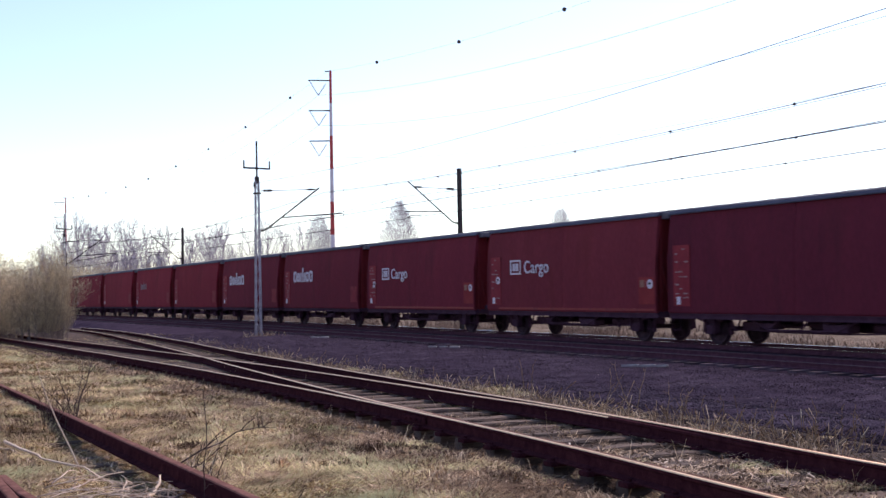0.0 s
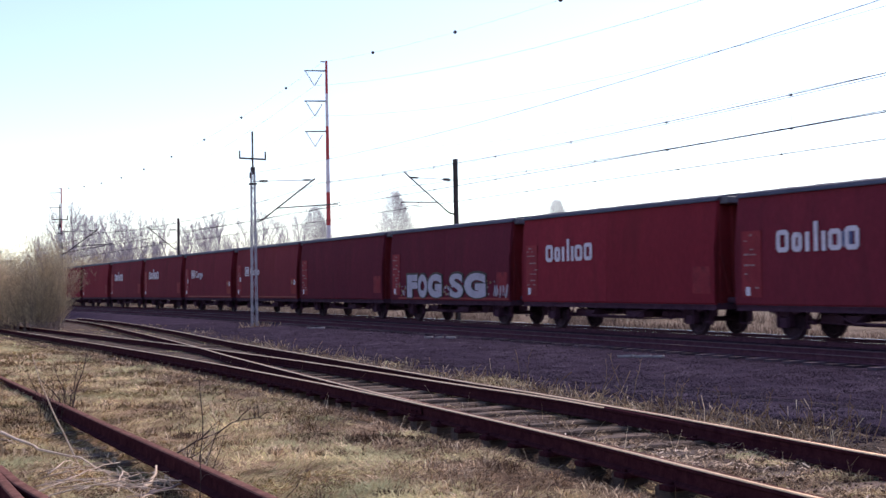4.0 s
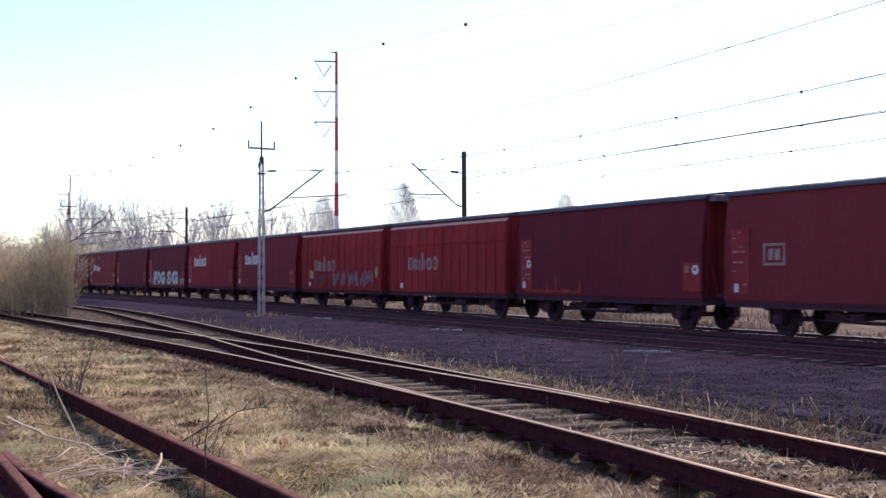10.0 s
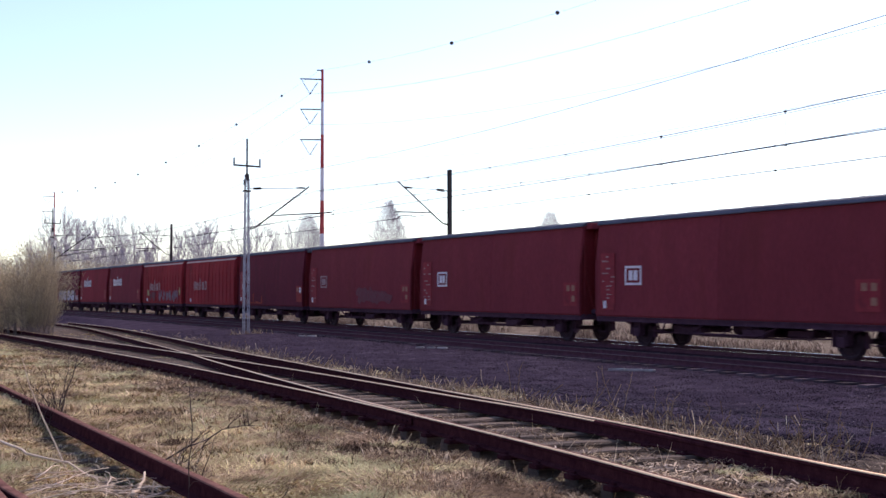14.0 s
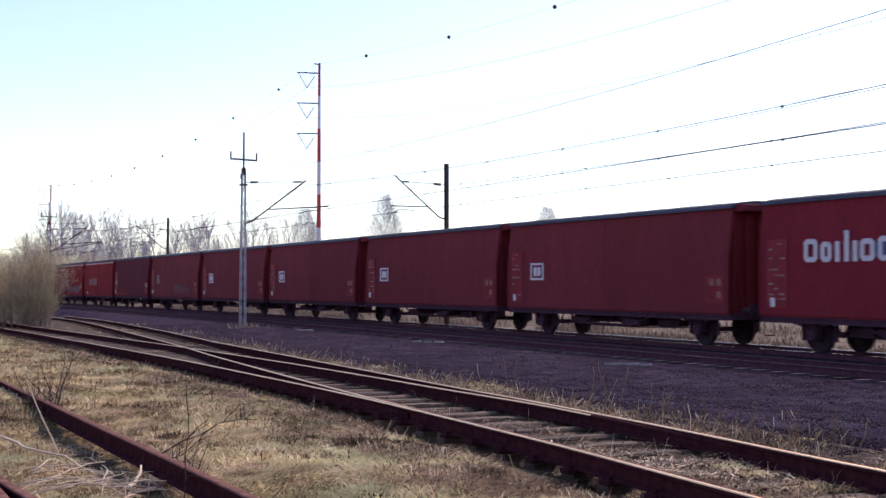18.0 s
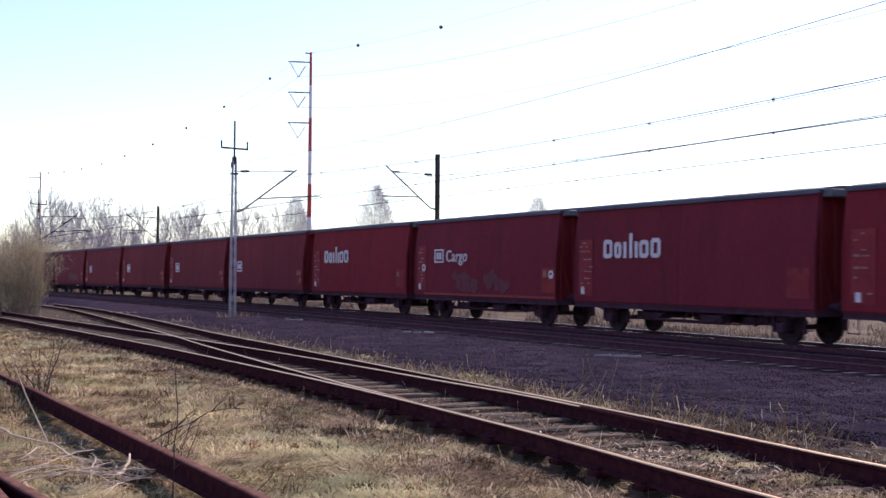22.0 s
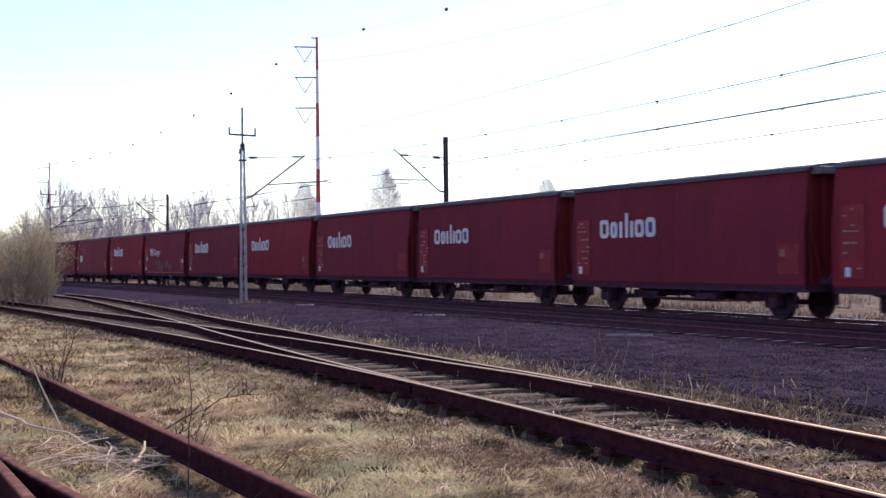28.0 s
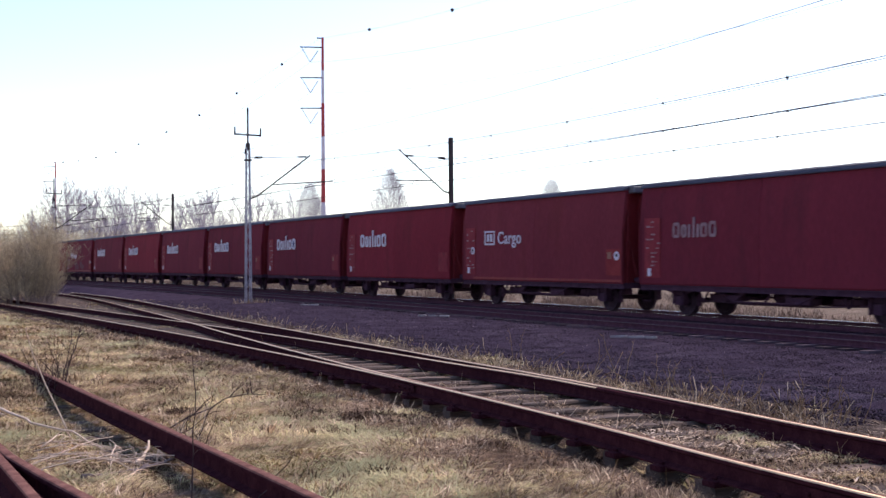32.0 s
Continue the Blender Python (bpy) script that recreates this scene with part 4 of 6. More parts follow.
# front end of each wagon along the line at the start, from the head of the train backwards
TRAIN = [(160.2, "plain", PLAIN), (148.3, "plain", PLAIN), (136.4, "plain", PLAIN), (124.5, "plain", PLAIN), (112.4, "plain", PLAIN), (100.0, "word_faded", WORD), (88.0, "plain", PLAIN), (75.9, "word", WORD), (64.0, "word", WORD), (52.1, "word_tags", MARKS), (40.2, "word_tags", MARKS),
         (28.8, "plain", "oxide red sliding-wall freight wagon with rusty streaks, no word mark"), (17.1, "graffiti", "dark oxide red freight wagon with large silver graffiti letters"), (5.35, "word", WORD), (-6.35, "word_blue", WORD),
         (-18.1, "ribbed_graffiti", "bright red ribbed freight wagon with silver graffiti along its side"), (-29.9, "ribbed_word", "bright red ribbed freight wagon with a faded word mark"), (-41.6, "red_tags", "dark oxide red freight wagon with white round marks and red panels"),
         (-53.4, "mark_graffiti", "long oxide red freight wagon with a faded mark and scrawl"), (-66.5, "mark_long", LONGS), (-79.6, "mark_long", LONGS), (-93.0, "mark_long", LONGS), (-106.0, "mark_long", LONGS), (-119.4, "word_blue", WORD),
         (-131.0, "two_tags", "oxide red freight wagon with white marks and faded scrawl"), (-142.9, "word", WORD), (-154.6, "word_blue", WORD), (-166.4, "word", WORD), (-178.1, "word_blue", WORD), (-190.0, "word_blue", WORD), (-201.75, "word", WORD),
         (-213.7, "word_tags", MARKS), (-225.4, "word_faded", "oxide red sliding-wall freight wagon with a greyed word mark"), (-237.2, "plain", PLAIN), (-249.0, "plain", PLAIN)]
# paint of each wagon: r oxide red, d dark maroon, k sooty maroon, b brownish red
COATS = "rrrrrrrddd" + "bkkrdrrkbbbbbrddrdddrbdr" + "r"
SPEED = 7.973
WAGONS = []
for i, (front, style, label) in enumerate(TRAIN):
    w = wagon(style, label, i, COATS[i])
    WAGONS.append((w, front - (12.15 if style in ("mark_long", "mark_graffiti") else 10.8) / 2))


def on_line(s):
    """The pose on the far track at the distance s along it."""
    a, c = 0.01421, -0.0001886
    q = max(-150.0, min(480.0, s))
    y = s - 0.5 * (a * a * q + 2 * a * c * q * q + 4 / 3 * c * c * q**3)
    dx, dz = line_x(y + 0.5) - line_x(y - 0.5), line_z(y + 0.5) - line_z(y - 0.5)
    return pose(line_x(y), y, line_z(y), math.degrees(math.atan(dz)), 0, -math.degrees(math.atan(dx)))

# ---- overhead line ----
def cable(bm, points, r=0.012):
    """One bent wire through the points."""
    k, n, rings = 4, len(points), []
    for i, p in enumerate(points):
        d = (Vector(points[min(n - 1, i + 1)]) - Vector(points[max(0, i - 1)])).normalized()
        q = d.to_track_quat("Z", "Y")
        rings.append([bm.verts.new(Vector(p) + q @ Vector((r * math.cos(math.pi * j / 2), r * math.sin(math.pi * j / 2), 0))) for j in range(k)])
    for a, b in zip(rings, rings[1:]):
        for j in range(k):
            bm.faces.new((a[j], a[(j + 1) % k], b[(j + 1) % k], b[j]))


def insulator(bm, p0, p1, r=0.06, n=7, mat=0):
    """One turned porcelain body with n sheds between two ends."""
    p0, p1 = Vector(p0), Vector(p1)
    q = (p1 - p0).to_track_quat("Z", "Y")
    prof = [(0.0, 0.025)]
    for i in range(n):
        prof += [((i + 0.2) / n, 0.025), ((i + 0.25) / n, r), ((i + 0.7) / n, r * 0.6), ((i + 0.75) / n, 0.025)]
    prof.append((1.0, 0.025))
    rings = [[bm.verts.new(p0.lerp(p1, u) + q @ Vector((k * math.cos(math.pi * j / 4), k * math.sin(math.pi * j / 4), 0))) for j in range(8)] for u, k in prof]
    for a, b in zip(rings, rings[1:]):
        for j in range(8):
            bm.faces.new((a[j], a[(j + 1) % 8], b[(j + 1) % 8], b[j])).material_index = mat
    bm.faces.new(rings[0][::-1])
    bm.faces.new(rings[-1])


def bracket(root, sgn, strut, tie, arm, steady):
    """Cantilever from a pole at x = 0 over the track; each row gives distances from the pole and heights."""
    (xa, za), (xb, zb) = strut
    part("strut", tubes(((sgn * xa, 0, za), (sgn * xb, 0, zb), 0.036)), DARKSTEEL, root)
    (ta, tza), (tb, tzb) = tie
    zt = lambda x: tza + (tzb - tza) * (x - ta) / (tb - ta)
    for p, q, r in (((sgn * 0.10, 0, za - 0.07), (sgn * xa, 0, za), 0.05), ((sgn * 0.32, 0, zt(0.32)), (sgn * 0.72, 0, zt(0.72)), 0.075), ((sgn * (tb - 0.5), 0, zt(tb - 0.5)), (sgn * (tb - 0.08), 0, zt(tb - 0.08)), 0.06)):
        bm = bmesh.new()
        insulator(bm, p, q, r)
        part("insulator", bm, PORCELAIN, root)
    bm = bmesh.new()
    cable(bm, [(0, 0, tza), (sgn * 0.3, 0, zt(0.3)), (sgn * tb * 0.6, 0, zt(tb * 0.6)), (sgn * tb, 0, tzb)], 0.016)
    part("tie_rod", bm, WIRE, root)
    part("registration_arm", tubes(((sgn * arm[0][0], 0, arm[0][1]), (sgn * arm[1][0], 0, arm[1][1]), 0.030)), DARKSTEEL, root)
    bm = bmesh.new()
    cable(bm, [(sgn * x, 0, z) for x, z in steady], 0.022)
    part("steady_arm", bm, DARKSTEEL, root)


def insulated(x, z):
    bm = bmesh.new()
    insulator(bm, (-x, 0, z - 0.12), (-x, 0, z + 0.14), 0.07, 4)
    return bm


def lattice_pole(y):
    x, zb = line_x(y) - 7.0, line_z(y) - 0.54
    root = tagged(new("lattice_pole"), "grey lattice steel catenary pole with a bracket and a top crossarm", "catenary pole", group="catenary poles")
    root.location = (x, y, zb)
    half = lambda z: 0.122 - 0.006 * z
    for sx in (-1, 1):
        for sy in (-1, 1):
            part("corner_angle", tubes(((sx * half(0), sy * half(0), 0.25), (sx * half(7.5), sy * half(7.5), 7.5), 0.028), seg=4), GALV, root)
    z, k = 0.4, 0
    while z < 7.3:
        a, b = half(z), half(z + 0.55)
        s = 1 if k % 2 else -1
        for c in (-1, 1):
            part("lacing_bar", tubes(((-s * a, c * a, z), (s * b, c * b, z + 0.55), 0.013), seg=4), GALV, root)
            part("lacing_bar", tubes(((c * a, -s * a, z), (c * b, s * b, z + 0.55), 0.013), seg=4), GALV, root)
        z, k = z + 0.55, k + 1
    part("footing", boxes((-0.42, 0.42, -0.42, 0.42, -0.5, 0.28), bevel=0.03), CONCRETE, root, "concrete footing block")
    part("cap", boxes((-0.09, 0.09, -0.09, 0.09, 7.40, 7.72), bevel=0.02), DARKSTEEL, root)
    part("top_spike", tubes(((0, 0, 7.6), (0, 0, 9.38), 0.045), seg=6), DARKSTEEL, root)
    part("crossarm", tubes(((-0.62, 0, 8.12), (0.62, 0, 8.10), 0.045), ((-0.62, 0, 8.08), (-0.62, 0, 8.46), 0.04), ((0.62, 0, 8.06), (0.62, 0, 8.46), 0.04), seg=6), DARKSTEEL, root)
    bracket(root, 1, ((0.40, 5.24), (3.08, 7.28)), ((0.0, 7.05), (2.95, 7.21)), ((1.17, 5.83), (4.25, 6.09)), ((3.75, 6.03), (3.72, 5.90), (3.05, 5.80), (2.75, 5.70)))
    part("pole_band", boxes((-0.16, 0.16, -0.16, 0.16, 6.90, 6.97), bevel=0.01), DARKSTEEL, root)
    part("feeder_insulator", insulated(0.12, 7.32), PORCELAIN, root)
    return root


def beam_pole(x, y, top=8.2):
    zb = line_z(y) - 0.5
    root = tagged(new("beam_pole"), "dark brown steel beam catenary pole with a bracket", "catenary pole", group="catenary poles")
    root.location = (x, y, zb)
    part("shaft", boxes((-0.085, 0.085, -0.10, -0.08, 0, top), (-0.085, 0.085, 0.08, 0.10, 0, top), (-0.010, 0.010, -0.08, 0.08, 0, top), bevel=0.004), DARKSTEEL, root)
    part("head_plate", boxes((-0.095, 0.095, -0.11, 0.11, top, top + 0.04)), DARKSTEEL, root)
    part("footing", boxes((-0.4, 0.4, -0.4, 0.4, -0.5, 0.15), bevel=0.03), CONCRETE, root, "concrete footing block")
    bracket(root, -1, ((0.40, 5.60), (2.78, 7.52)), ((0.0, 7.21), (2.55, 7.27)), ((1.05, 6.10), (2.98, 6.07)), ((2.05, 6.06), (2.05, 5.92), (2.70, 5.88), (2.80, 5.76)))
    return root


for y in (51.9, 101.5, 152.5):
    lattice_pole(y)
for y in (50.2, 100.5, 151.0):
    beam_pole(line_x(y) + 2.75, y)


def overhead(name, off, label, contact, hang, low):
    root = tagged(new(name), label, "overhead wire", group="overhead wires")
    for y0, y1 in ((4, 50.8), (50.8, 101), (101, 152), (152, 203)):
        n = 20
        pts, top = [], []
        for i in range(n + 1):
            u = i / n
            y = y0 + (y1 - y0) * u
            x = line_x(y) + off
            sag = 4 * u * (1 - u)
            pts.append((x, y, line_z(y) + contact - 0.03 * sag))
            top.append((x, y, line_z(y) + hang - (hang - low) * sag))
        bm = bmesh.new()
        cable(bm, pts, 0.012)
        part("contact_wire", bm, WIRE, root)
        bm = bmesh.new()
        cable(bm, top, 0.0105)
        part("messenger_wire", bm, WIRE, root)
        if off:
            bm = bmesh.new()
            cable(bm, [(x + 0.06, y, z - 0.04) for x, y, z in top], 0.007)
            part("auxiliary_wire", bm, WIRE, root)
        for i in range(1, n, 2):
            bm = bmesh.new()
            tube(bm, top[i], pts[i], 0.004, seg=3, caps=False)
            for p in (top[i], pts[i]):
                box(bm, p[0] - 0.02, p[0] + 0.02, p[1] - 0.03, p[1] + 0.03, p[2] - 0.03, p[2] + 0.02)
            part("dropper", bm, WIRE, root)
    return root


overhead("near_overhead_wire", NEAR_TRACK, "thin dark overhead contact and messenger wires with droppers", 5.22, 6.44, 5.94)
overhead("far_overhead_wire", 0.0, "thin dark overhead contact and messenger wires with droppers", 5.26, 6.34, 5.94)
feeder = tagged(new("feeder_wire"), "thin feeder wire carried on the pole tops", "overhead wire", group="overhead wires")
for (y0, z0), (y1, z1) in (((1.0, 7.25), (51.9, 7.27)), ((51.9, 7.27), (101.5, 7.75)), ((101.5, 7.75), (152.5, 8.1))):
    bm = bmesh.new()
    pts = []
    for i in range(15):
        u = i / 14
        y = y0 + (y1 - y0) * u
        pts.append((line_x(y) - 6.75, y, z0 + (z1 - z0) * u - 4 * u * (1 - u) * 0.66))
    cable(bm, pts, 0.0078)
    part("wire_span", bm, WIRE, feeder)

# ---- power line with tubular masts ----
MASTS = [(58.5, -45.0), (57.3, 144.0), (53.5, 333.0)]
MAST_TOP = 32.9


def power_mast(x, y):
    root = tagged(new("power_mast"), "tall red and white banded tubular power line mast with three arms", "power mast", group="power masts")
    root.location = (x, y, 0)
    r = lambda z: 0.36 - 0.006 * z
    edges = [0.0, 6.6, 10.9, 15.3, 19.7, 24.1, 28.5, MAST_TOP]
    for i in range(len(edges) - 1):
        a, b = edges[i], edges[i + 1]
        part("mast_band", tubes(((0, 0, a), (0, 0, b), r(a), r(b)), seg=14), MASTRED if i % 2 == 0 else MASTWHITE, root, "red painted band" if i % 2 == 0 else "white painted band")
    for z in (23.35, 27.4, 31.45):
        part("arm", tubes(((0, 0, z + 0.10), (-3.15, 0, z - 0.08), 0.10, 0.08), seg=6), DARKSTEEL, root)
        for p in ((-0.7, z - 0.4), (-3.0, z - 0.1)):
            bm = bmesh.new()
            insulator(bm, (p[0], 0, p[1]), (-1.75, 0, z - 2.0), 0.10, 12)
            part("insulator_string", bm, GALV, root)
    part("top_arm", tubes(((0, 0, MAST_TOP - 0.15), (-0.8, 0, MAST_TOP - 0.15), 0.08), seg=6), DARKSTEEL, root)
    return root


for m in MASTS:
    power_mast(*m)
power = tagged(new("power_line"), "thin power line wires strung between the banded masts", "power line")


def sagging(a, b, sag, n=24):
    a, b = Vector(a), Vector(b)
    return [a.lerp(b, i / n) - Vector((0, 0, 4 * (i / n) * (1 - i / n) * sag)) for i in range(n + 1)]


for (xa, ya), (xb, yb), sag in ((MASTS[0], MASTS[1], 6.0), (MASTS[1], MASTS[2], 4.4)):
    for z in (21.35, 25.4, 29.45):
        bm = bmesh.new()
        cable(bm, sagging((xa - 1.75, ya, z), (xb - 1.75, yb, z), sag + 1), 0.013)
        part("conductor", bm, WIRE, power)
    top = sagging((xa - 0.4, ya, MAST_TOP - 0.15), (xb - 0.4, yb, MAST_TOP - 0.15), sag, 189)
    bm = bmesh.new()
    cable(bm, top[::7], 0.009)
    part("shield_wire", bm, WIRE, power)
    for y in ((67, 87, 107.5, 128) if ya < 0 else (158, 178, 198.5, 219, 239.5, 260, 280, 300, 320)):
        bm = bmesh.new()
        bmesh.ops.create_icosphere(bm, subdivisions=2, radius=0.20, matrix=Matrix.Translation(top[int(round(y - ya))]))
        part("marker_ball", bm, DARKSTEEL, power, "dark round marker ball", smooth=True)

# ---- fine meshes in bulk ----
def prism_mesh(name, segs, mat, sides=3):
    """Many thin tapered rods in one mesh: rows of x0 y0 z0 r0 x1 y1 z1 r1."""
    s = np.asarray(segs, dtype=float)
    p0, r0, p1, r1 = s[:, 0:3], s[:, 3:4], s[:, 4:7], s[:, 7:8]
    d = p1 - p0
    d /= np.maximum(np.linalg.norm(d, axis=1, keepdims=True), 1e-6)
    ref = np.where(np.abs(d[:, 2:3]) > 0.9, np.array([[1.0, 0, 0]]), np.array([[0, 0, 1.0]]))
    u = np.cross(d, ref)
    u /= np.linalg.norm(u, axis=1, keepdims=True)
    w = np.cross(d, u)
    rings = []
    for p, r in ((p0, r0), (p1, r1)):
        for k in range(sides):
            a = 2 * math.pi * k / sides
            rings.append(p + r * (u * math.cos(a) + w * math.sin(a)))
    v = np.stack(rings, 1).reshape(-1, 3)
    n, m = len(s), 2 * sides
    quads = np.array([[k, (k + 1) % sides, sides + (k + 1) % sides, sides + k] for k in range(sides)])
    f = (np.arange(n)[:, None, None] * m + quads[None]).reshape(-1, 4)
    me = bpy.data.meshes.new(name)
    me.from_pydata(v.tolist(), [], f.tolist())
    me.materials.append(mat)
    return me


def blade_mesh(name, rows, mat):
    """Grass blades: rows of x y z, heading, lean, length, width; each bends over towards its tip."""
    b = np.asarray(rows, dtype=float)
    x, h, lean, ln, wd = b[:, 0:3], b[:, 3], b[:, 4], b[:, 5], b[:, 6]
    out = np.stack([np.cos(h) * np.sin(lean), np.sin(h) * np.sin(lean), np.cos(lean)], 1)
    l2 = np.minimum(lean + 0.5, 1.62)
    out2 = np.stack([np.cos(h) * np.sin(l2), np.sin(h) * np.sin(l2), np.cos(l2)], 1)
    side = np.stack([-np.sin(h), np.cos(h), 0 * h], 1) * wd[:, None] / 2
    mid = x + out * ln[:, None] * 0.5
    tip = mid + out2 * ln[:, None] * 0.5
    v = np.stack([x - side, x + side, mid + side * 0.8, mid - side * 0.8, tip], 1).reshape(-1, 3)
    n = len(b)
    base = np.arange(n) * 5
    quads = np.stack([base, base + 1, base + 2, base + 3], 1).tolist()
    tris = np.stack([base + 3, base + 2, base + 4], 1).tolist()
    me = bpy.data.meshes.new(name)
    me.from_pydata(v.tolist(), [], quads + tris)
    me.materials.append(mat)
    return me


def stone_mesh(name, rows, mat, rnd):
    """Small irregular stones: rows of x y z size."""
    r = np.asarray(rows, dtype=float)
    n = len(r)
    base = np.array([[1, 0, 0], [0, 1, 0], [-1, 0, 0], [0, -1, 0], [0, 0, 1], [0, 0, -1.0]])
    jit = rnd.uniform(0.55, 1.25, (n, 6, 1))
    rot = rnd.uniform(0, 6.28, n)
    c, s = np.cos(rot), np.sin(rot)
    bx = base[None, :, 0] * c[:, None] - base[None, :, 1] * s[:, None]
    by = base[None, :, 0] * s[:, None] + base[None, :, 1] * c[:, None]
    tilt = rnd.uniform(-0.4, 0.4, (n, 1))
    bz = base[None, :, 2] * 0.75 + bx * tilt
    v = (np.stack([bx, by, bz], 2) * jit * r[:, None, 3:4] + r[:, None, 0:3]).reshape(-1, 3)
    tri = np.array([[0, 1, 4], [1, 2, 4], [2, 3, 4], [3, 0, 4], [1, 0, 5], [2, 1, 5], [3, 2, 5], [0, 3, 5]])
    f = (np.arange(n)[:, None, None] * 6 + tri[None]).reshape(-1, 3)
    me = bpy.data.meshes.new(name)
    me.from_pydata(v.tolist(), [], f.tolist())
    me.materials.append(mat)
    return me


def island_material(name, stops, rough=0.95, patch=None, spec=0.04):
    m = bpy.data.materials.new(name)
    m.use_nodes = True
    nt = m.node_tree
    b = nt.nodes["Principled BSDF"]
    g = nt.nodes.new("ShaderNodeNewGeometry")
    col = ramp(nt, g.outputs["Random Per Island"], stops)
    tc = nt.nodes.new("ShaderNodeTexCoord")
    col = mix(nt, 1.0, col, ramp(nt, noise_tex(nt, tc.outputs["Object"], 1.6), [(0.37, (0.37, 0.265, 0.235)), (0.5, (0.91, 0.735, 0.645)), (0.63, (1.42, 1.17, 1.01))]), "MULTIPLY")
    if patch:
        col = mix(nt, ramp(nt, noise_tex(nt, tc.outputs["Object"], 0.55, 6, 0.62), [(0.48, (0, 0, 0)), (0.62, (0.75, 0.75, 0.75))]), col, patch)
    nt.links.new(col, b.inputs["Base Color"])
    b.inputs["Roughness"].default_value = rough
    b.inputs["Specular IOR Level"].default_value = spec
    return m


GRASSBLADE = island_material("dry_grass_blades", [(0.0, (0.24, 0.19, 0.13)), (0.3, (0.46, 0.40, 0.25)), (0.6, (0.64, 0.57, 0.38)), (0.8, (0.44, 0.47, 0.23)), (1.0, (0.82, 0.76, 0.56))], patch=(0.43, 0.41, 0.23))
GRAVEL = island_material("loose_gravel", [(0.0, (0.044, 0.035, 0.058)), (0.6, (0.072, 0.059, 0.092)), (0.97, (0.115, 0.098, 0.142)), (1.0, (0.32, 0.29, 0.34))])
RUBBLE = island_material("siding_rubble", [(0.0, (0.05, 0.037, 0.032)), (0.5, (0.13, 0.10, 0.083)), (0.93, (0.22, 0.18, 0.15)), (1.0, (0.5, 0.45, 0.40))])
WEED = island_material("dead_weed_stems", [(0.0, (0.20, 0.14, 0.09)), (0.5, (0.50, 0.40, 0.27)), (1.0, (0.88, 0.79, 0.62))])
LITTER = island_material("pale_litter", [(0.0, (0.30, 0.25, 0.2)), (0.6, (0.5, 0.43, 0.36)), (1.0, (0.8, 0.78, 0.75))])


# ---- sleepers ----
def sleeper_mesh(length, w, h, bend, seed):
    rnd = random.Random(seed)
    bm = bmesh.new()
    n = 6
    rings = []
    for i in range(n + 1):
        x = -length / 2 + length * i / n
        dz, dw = rnd.uniform(-0.008, 0.008) - bend * (abs(x) / length) ** 2, rnd.uniform(-0.012, 0.012)
        c = 0.02
        prof = [(-w / 2 - dw, -h), (w / 2 + dw, -h), (w / 2 + dw, -c), (w / 2 - c, 0), (-w / 2 + c, 0), (-w / 2 - dw, -c)]
        rings.append([bm.verts.new((x, a, b + dz)) for a, b in prof])
    for a, b in zip(rings, rings[1:]):
        for j in range(6):
            bm.faces.new((a[j], a[(j + 1) % 6], b[(j + 1) % 6], b[j]))
    bm.faces.new(rings[0])
    bm.faces.new(rings[-1][::-1])
    bmesh.ops.recalc_face_normals(bm, faces=bm.faces[:])
    return bm


short_sleepers = [mesh_of(sleeper_mesh(2.1, 0.21, 0.16, 0.0, s), "sleeper", WOOD) for s in range(6, 9)]
old_sleepers = [mesh_of(sleeper_mesh(2.55, 0.25, 0.16, 0.02, s), "sleeper", WOOD) for s in range(3)]
long_sleepers = [mesh_of(sleeper_mesh(3.3, 0.20, 0.16, 0.02, s), "sleeper", WOOD) for s in range(3, 6)]
srnd = random.Random(4)
y = -3.0
while y < 64:
    wide = 9.5 < y < 40
    mid = x_near(y) - srnd.uniform(0.02, 0.07) + (1.65 if wide else 1.05)
    slope = (x_near(y + 1) - x_near(y - 1)) / 2
    part("sleeper", srnd.choice(long_sleepers if wide else short_sleepers), None, siding,
         at=pose(mid, y, SIDING_Z - srnd.uniform(0.003, 0.014), srnd.uniform(-2.5, 2.5), srnd.uniform(-0.5, 0.5), -math.degrees(math.atan(slope)) + srnd.uniform(-2, 2)))
    y += 0.62
y = 1.0
while y < 40:
    part("sleeper", srnd.choice(old_sleepers), None, spur, at=pose(1.58 + srnd.uniform(-0.08, 0.08), y, 0.0 + srnd.uniform(-0.03, 0.02), srnd.uniform(-2, 2), srnd.uniform(-1, 1), srnd.uniform(-3, 3)))
    y += 0.66
track_sleeper = mesh_of(boxes((-1.3, 1.3, -0.13, 0.13, -0.18, 0.0), bevel=0.02), "sleeper", DARKSLEEPER)
concrete_sleeper = mesh_of(boxes((-1.3, -0.45, -0.13, 0.13, -0.18, 0.0), (-0.45, 0.45, -0.11, 0.11, -0.18, -0.03), (0.45, 1.3, -0.13, 0.13, -0.18, 0.0)), "sleeper", DUSTCONCRETE)
for root, off, block in ((near_track, NEAR_TRACK, concrete_sleeper), (far_track, 0.0, track_sleeper)):
    for i in range(160):
        y = 8 + 0.6 * i
        part("sleeper", block, None, root, at=pose(line_x(y) + off, y, line_z(y) - 0.152))


# fishplates with bolts at rail joints, and baseplates under the siding rails
def fishplate():
    bm = boxes((-0.034, -0.012, -0.30, 0.30, 0.03, 0.105), (0.012, 0.034, -0.30, 0.30, 0.03, 0.105), bevel=0.004)
    for y in (-0.22, -0.08, 0.08, 0.22):
        tube(bm, (-0.055, y, 0.068), (0.055, y, 0.068), 0.014, seg=6)
    return bm


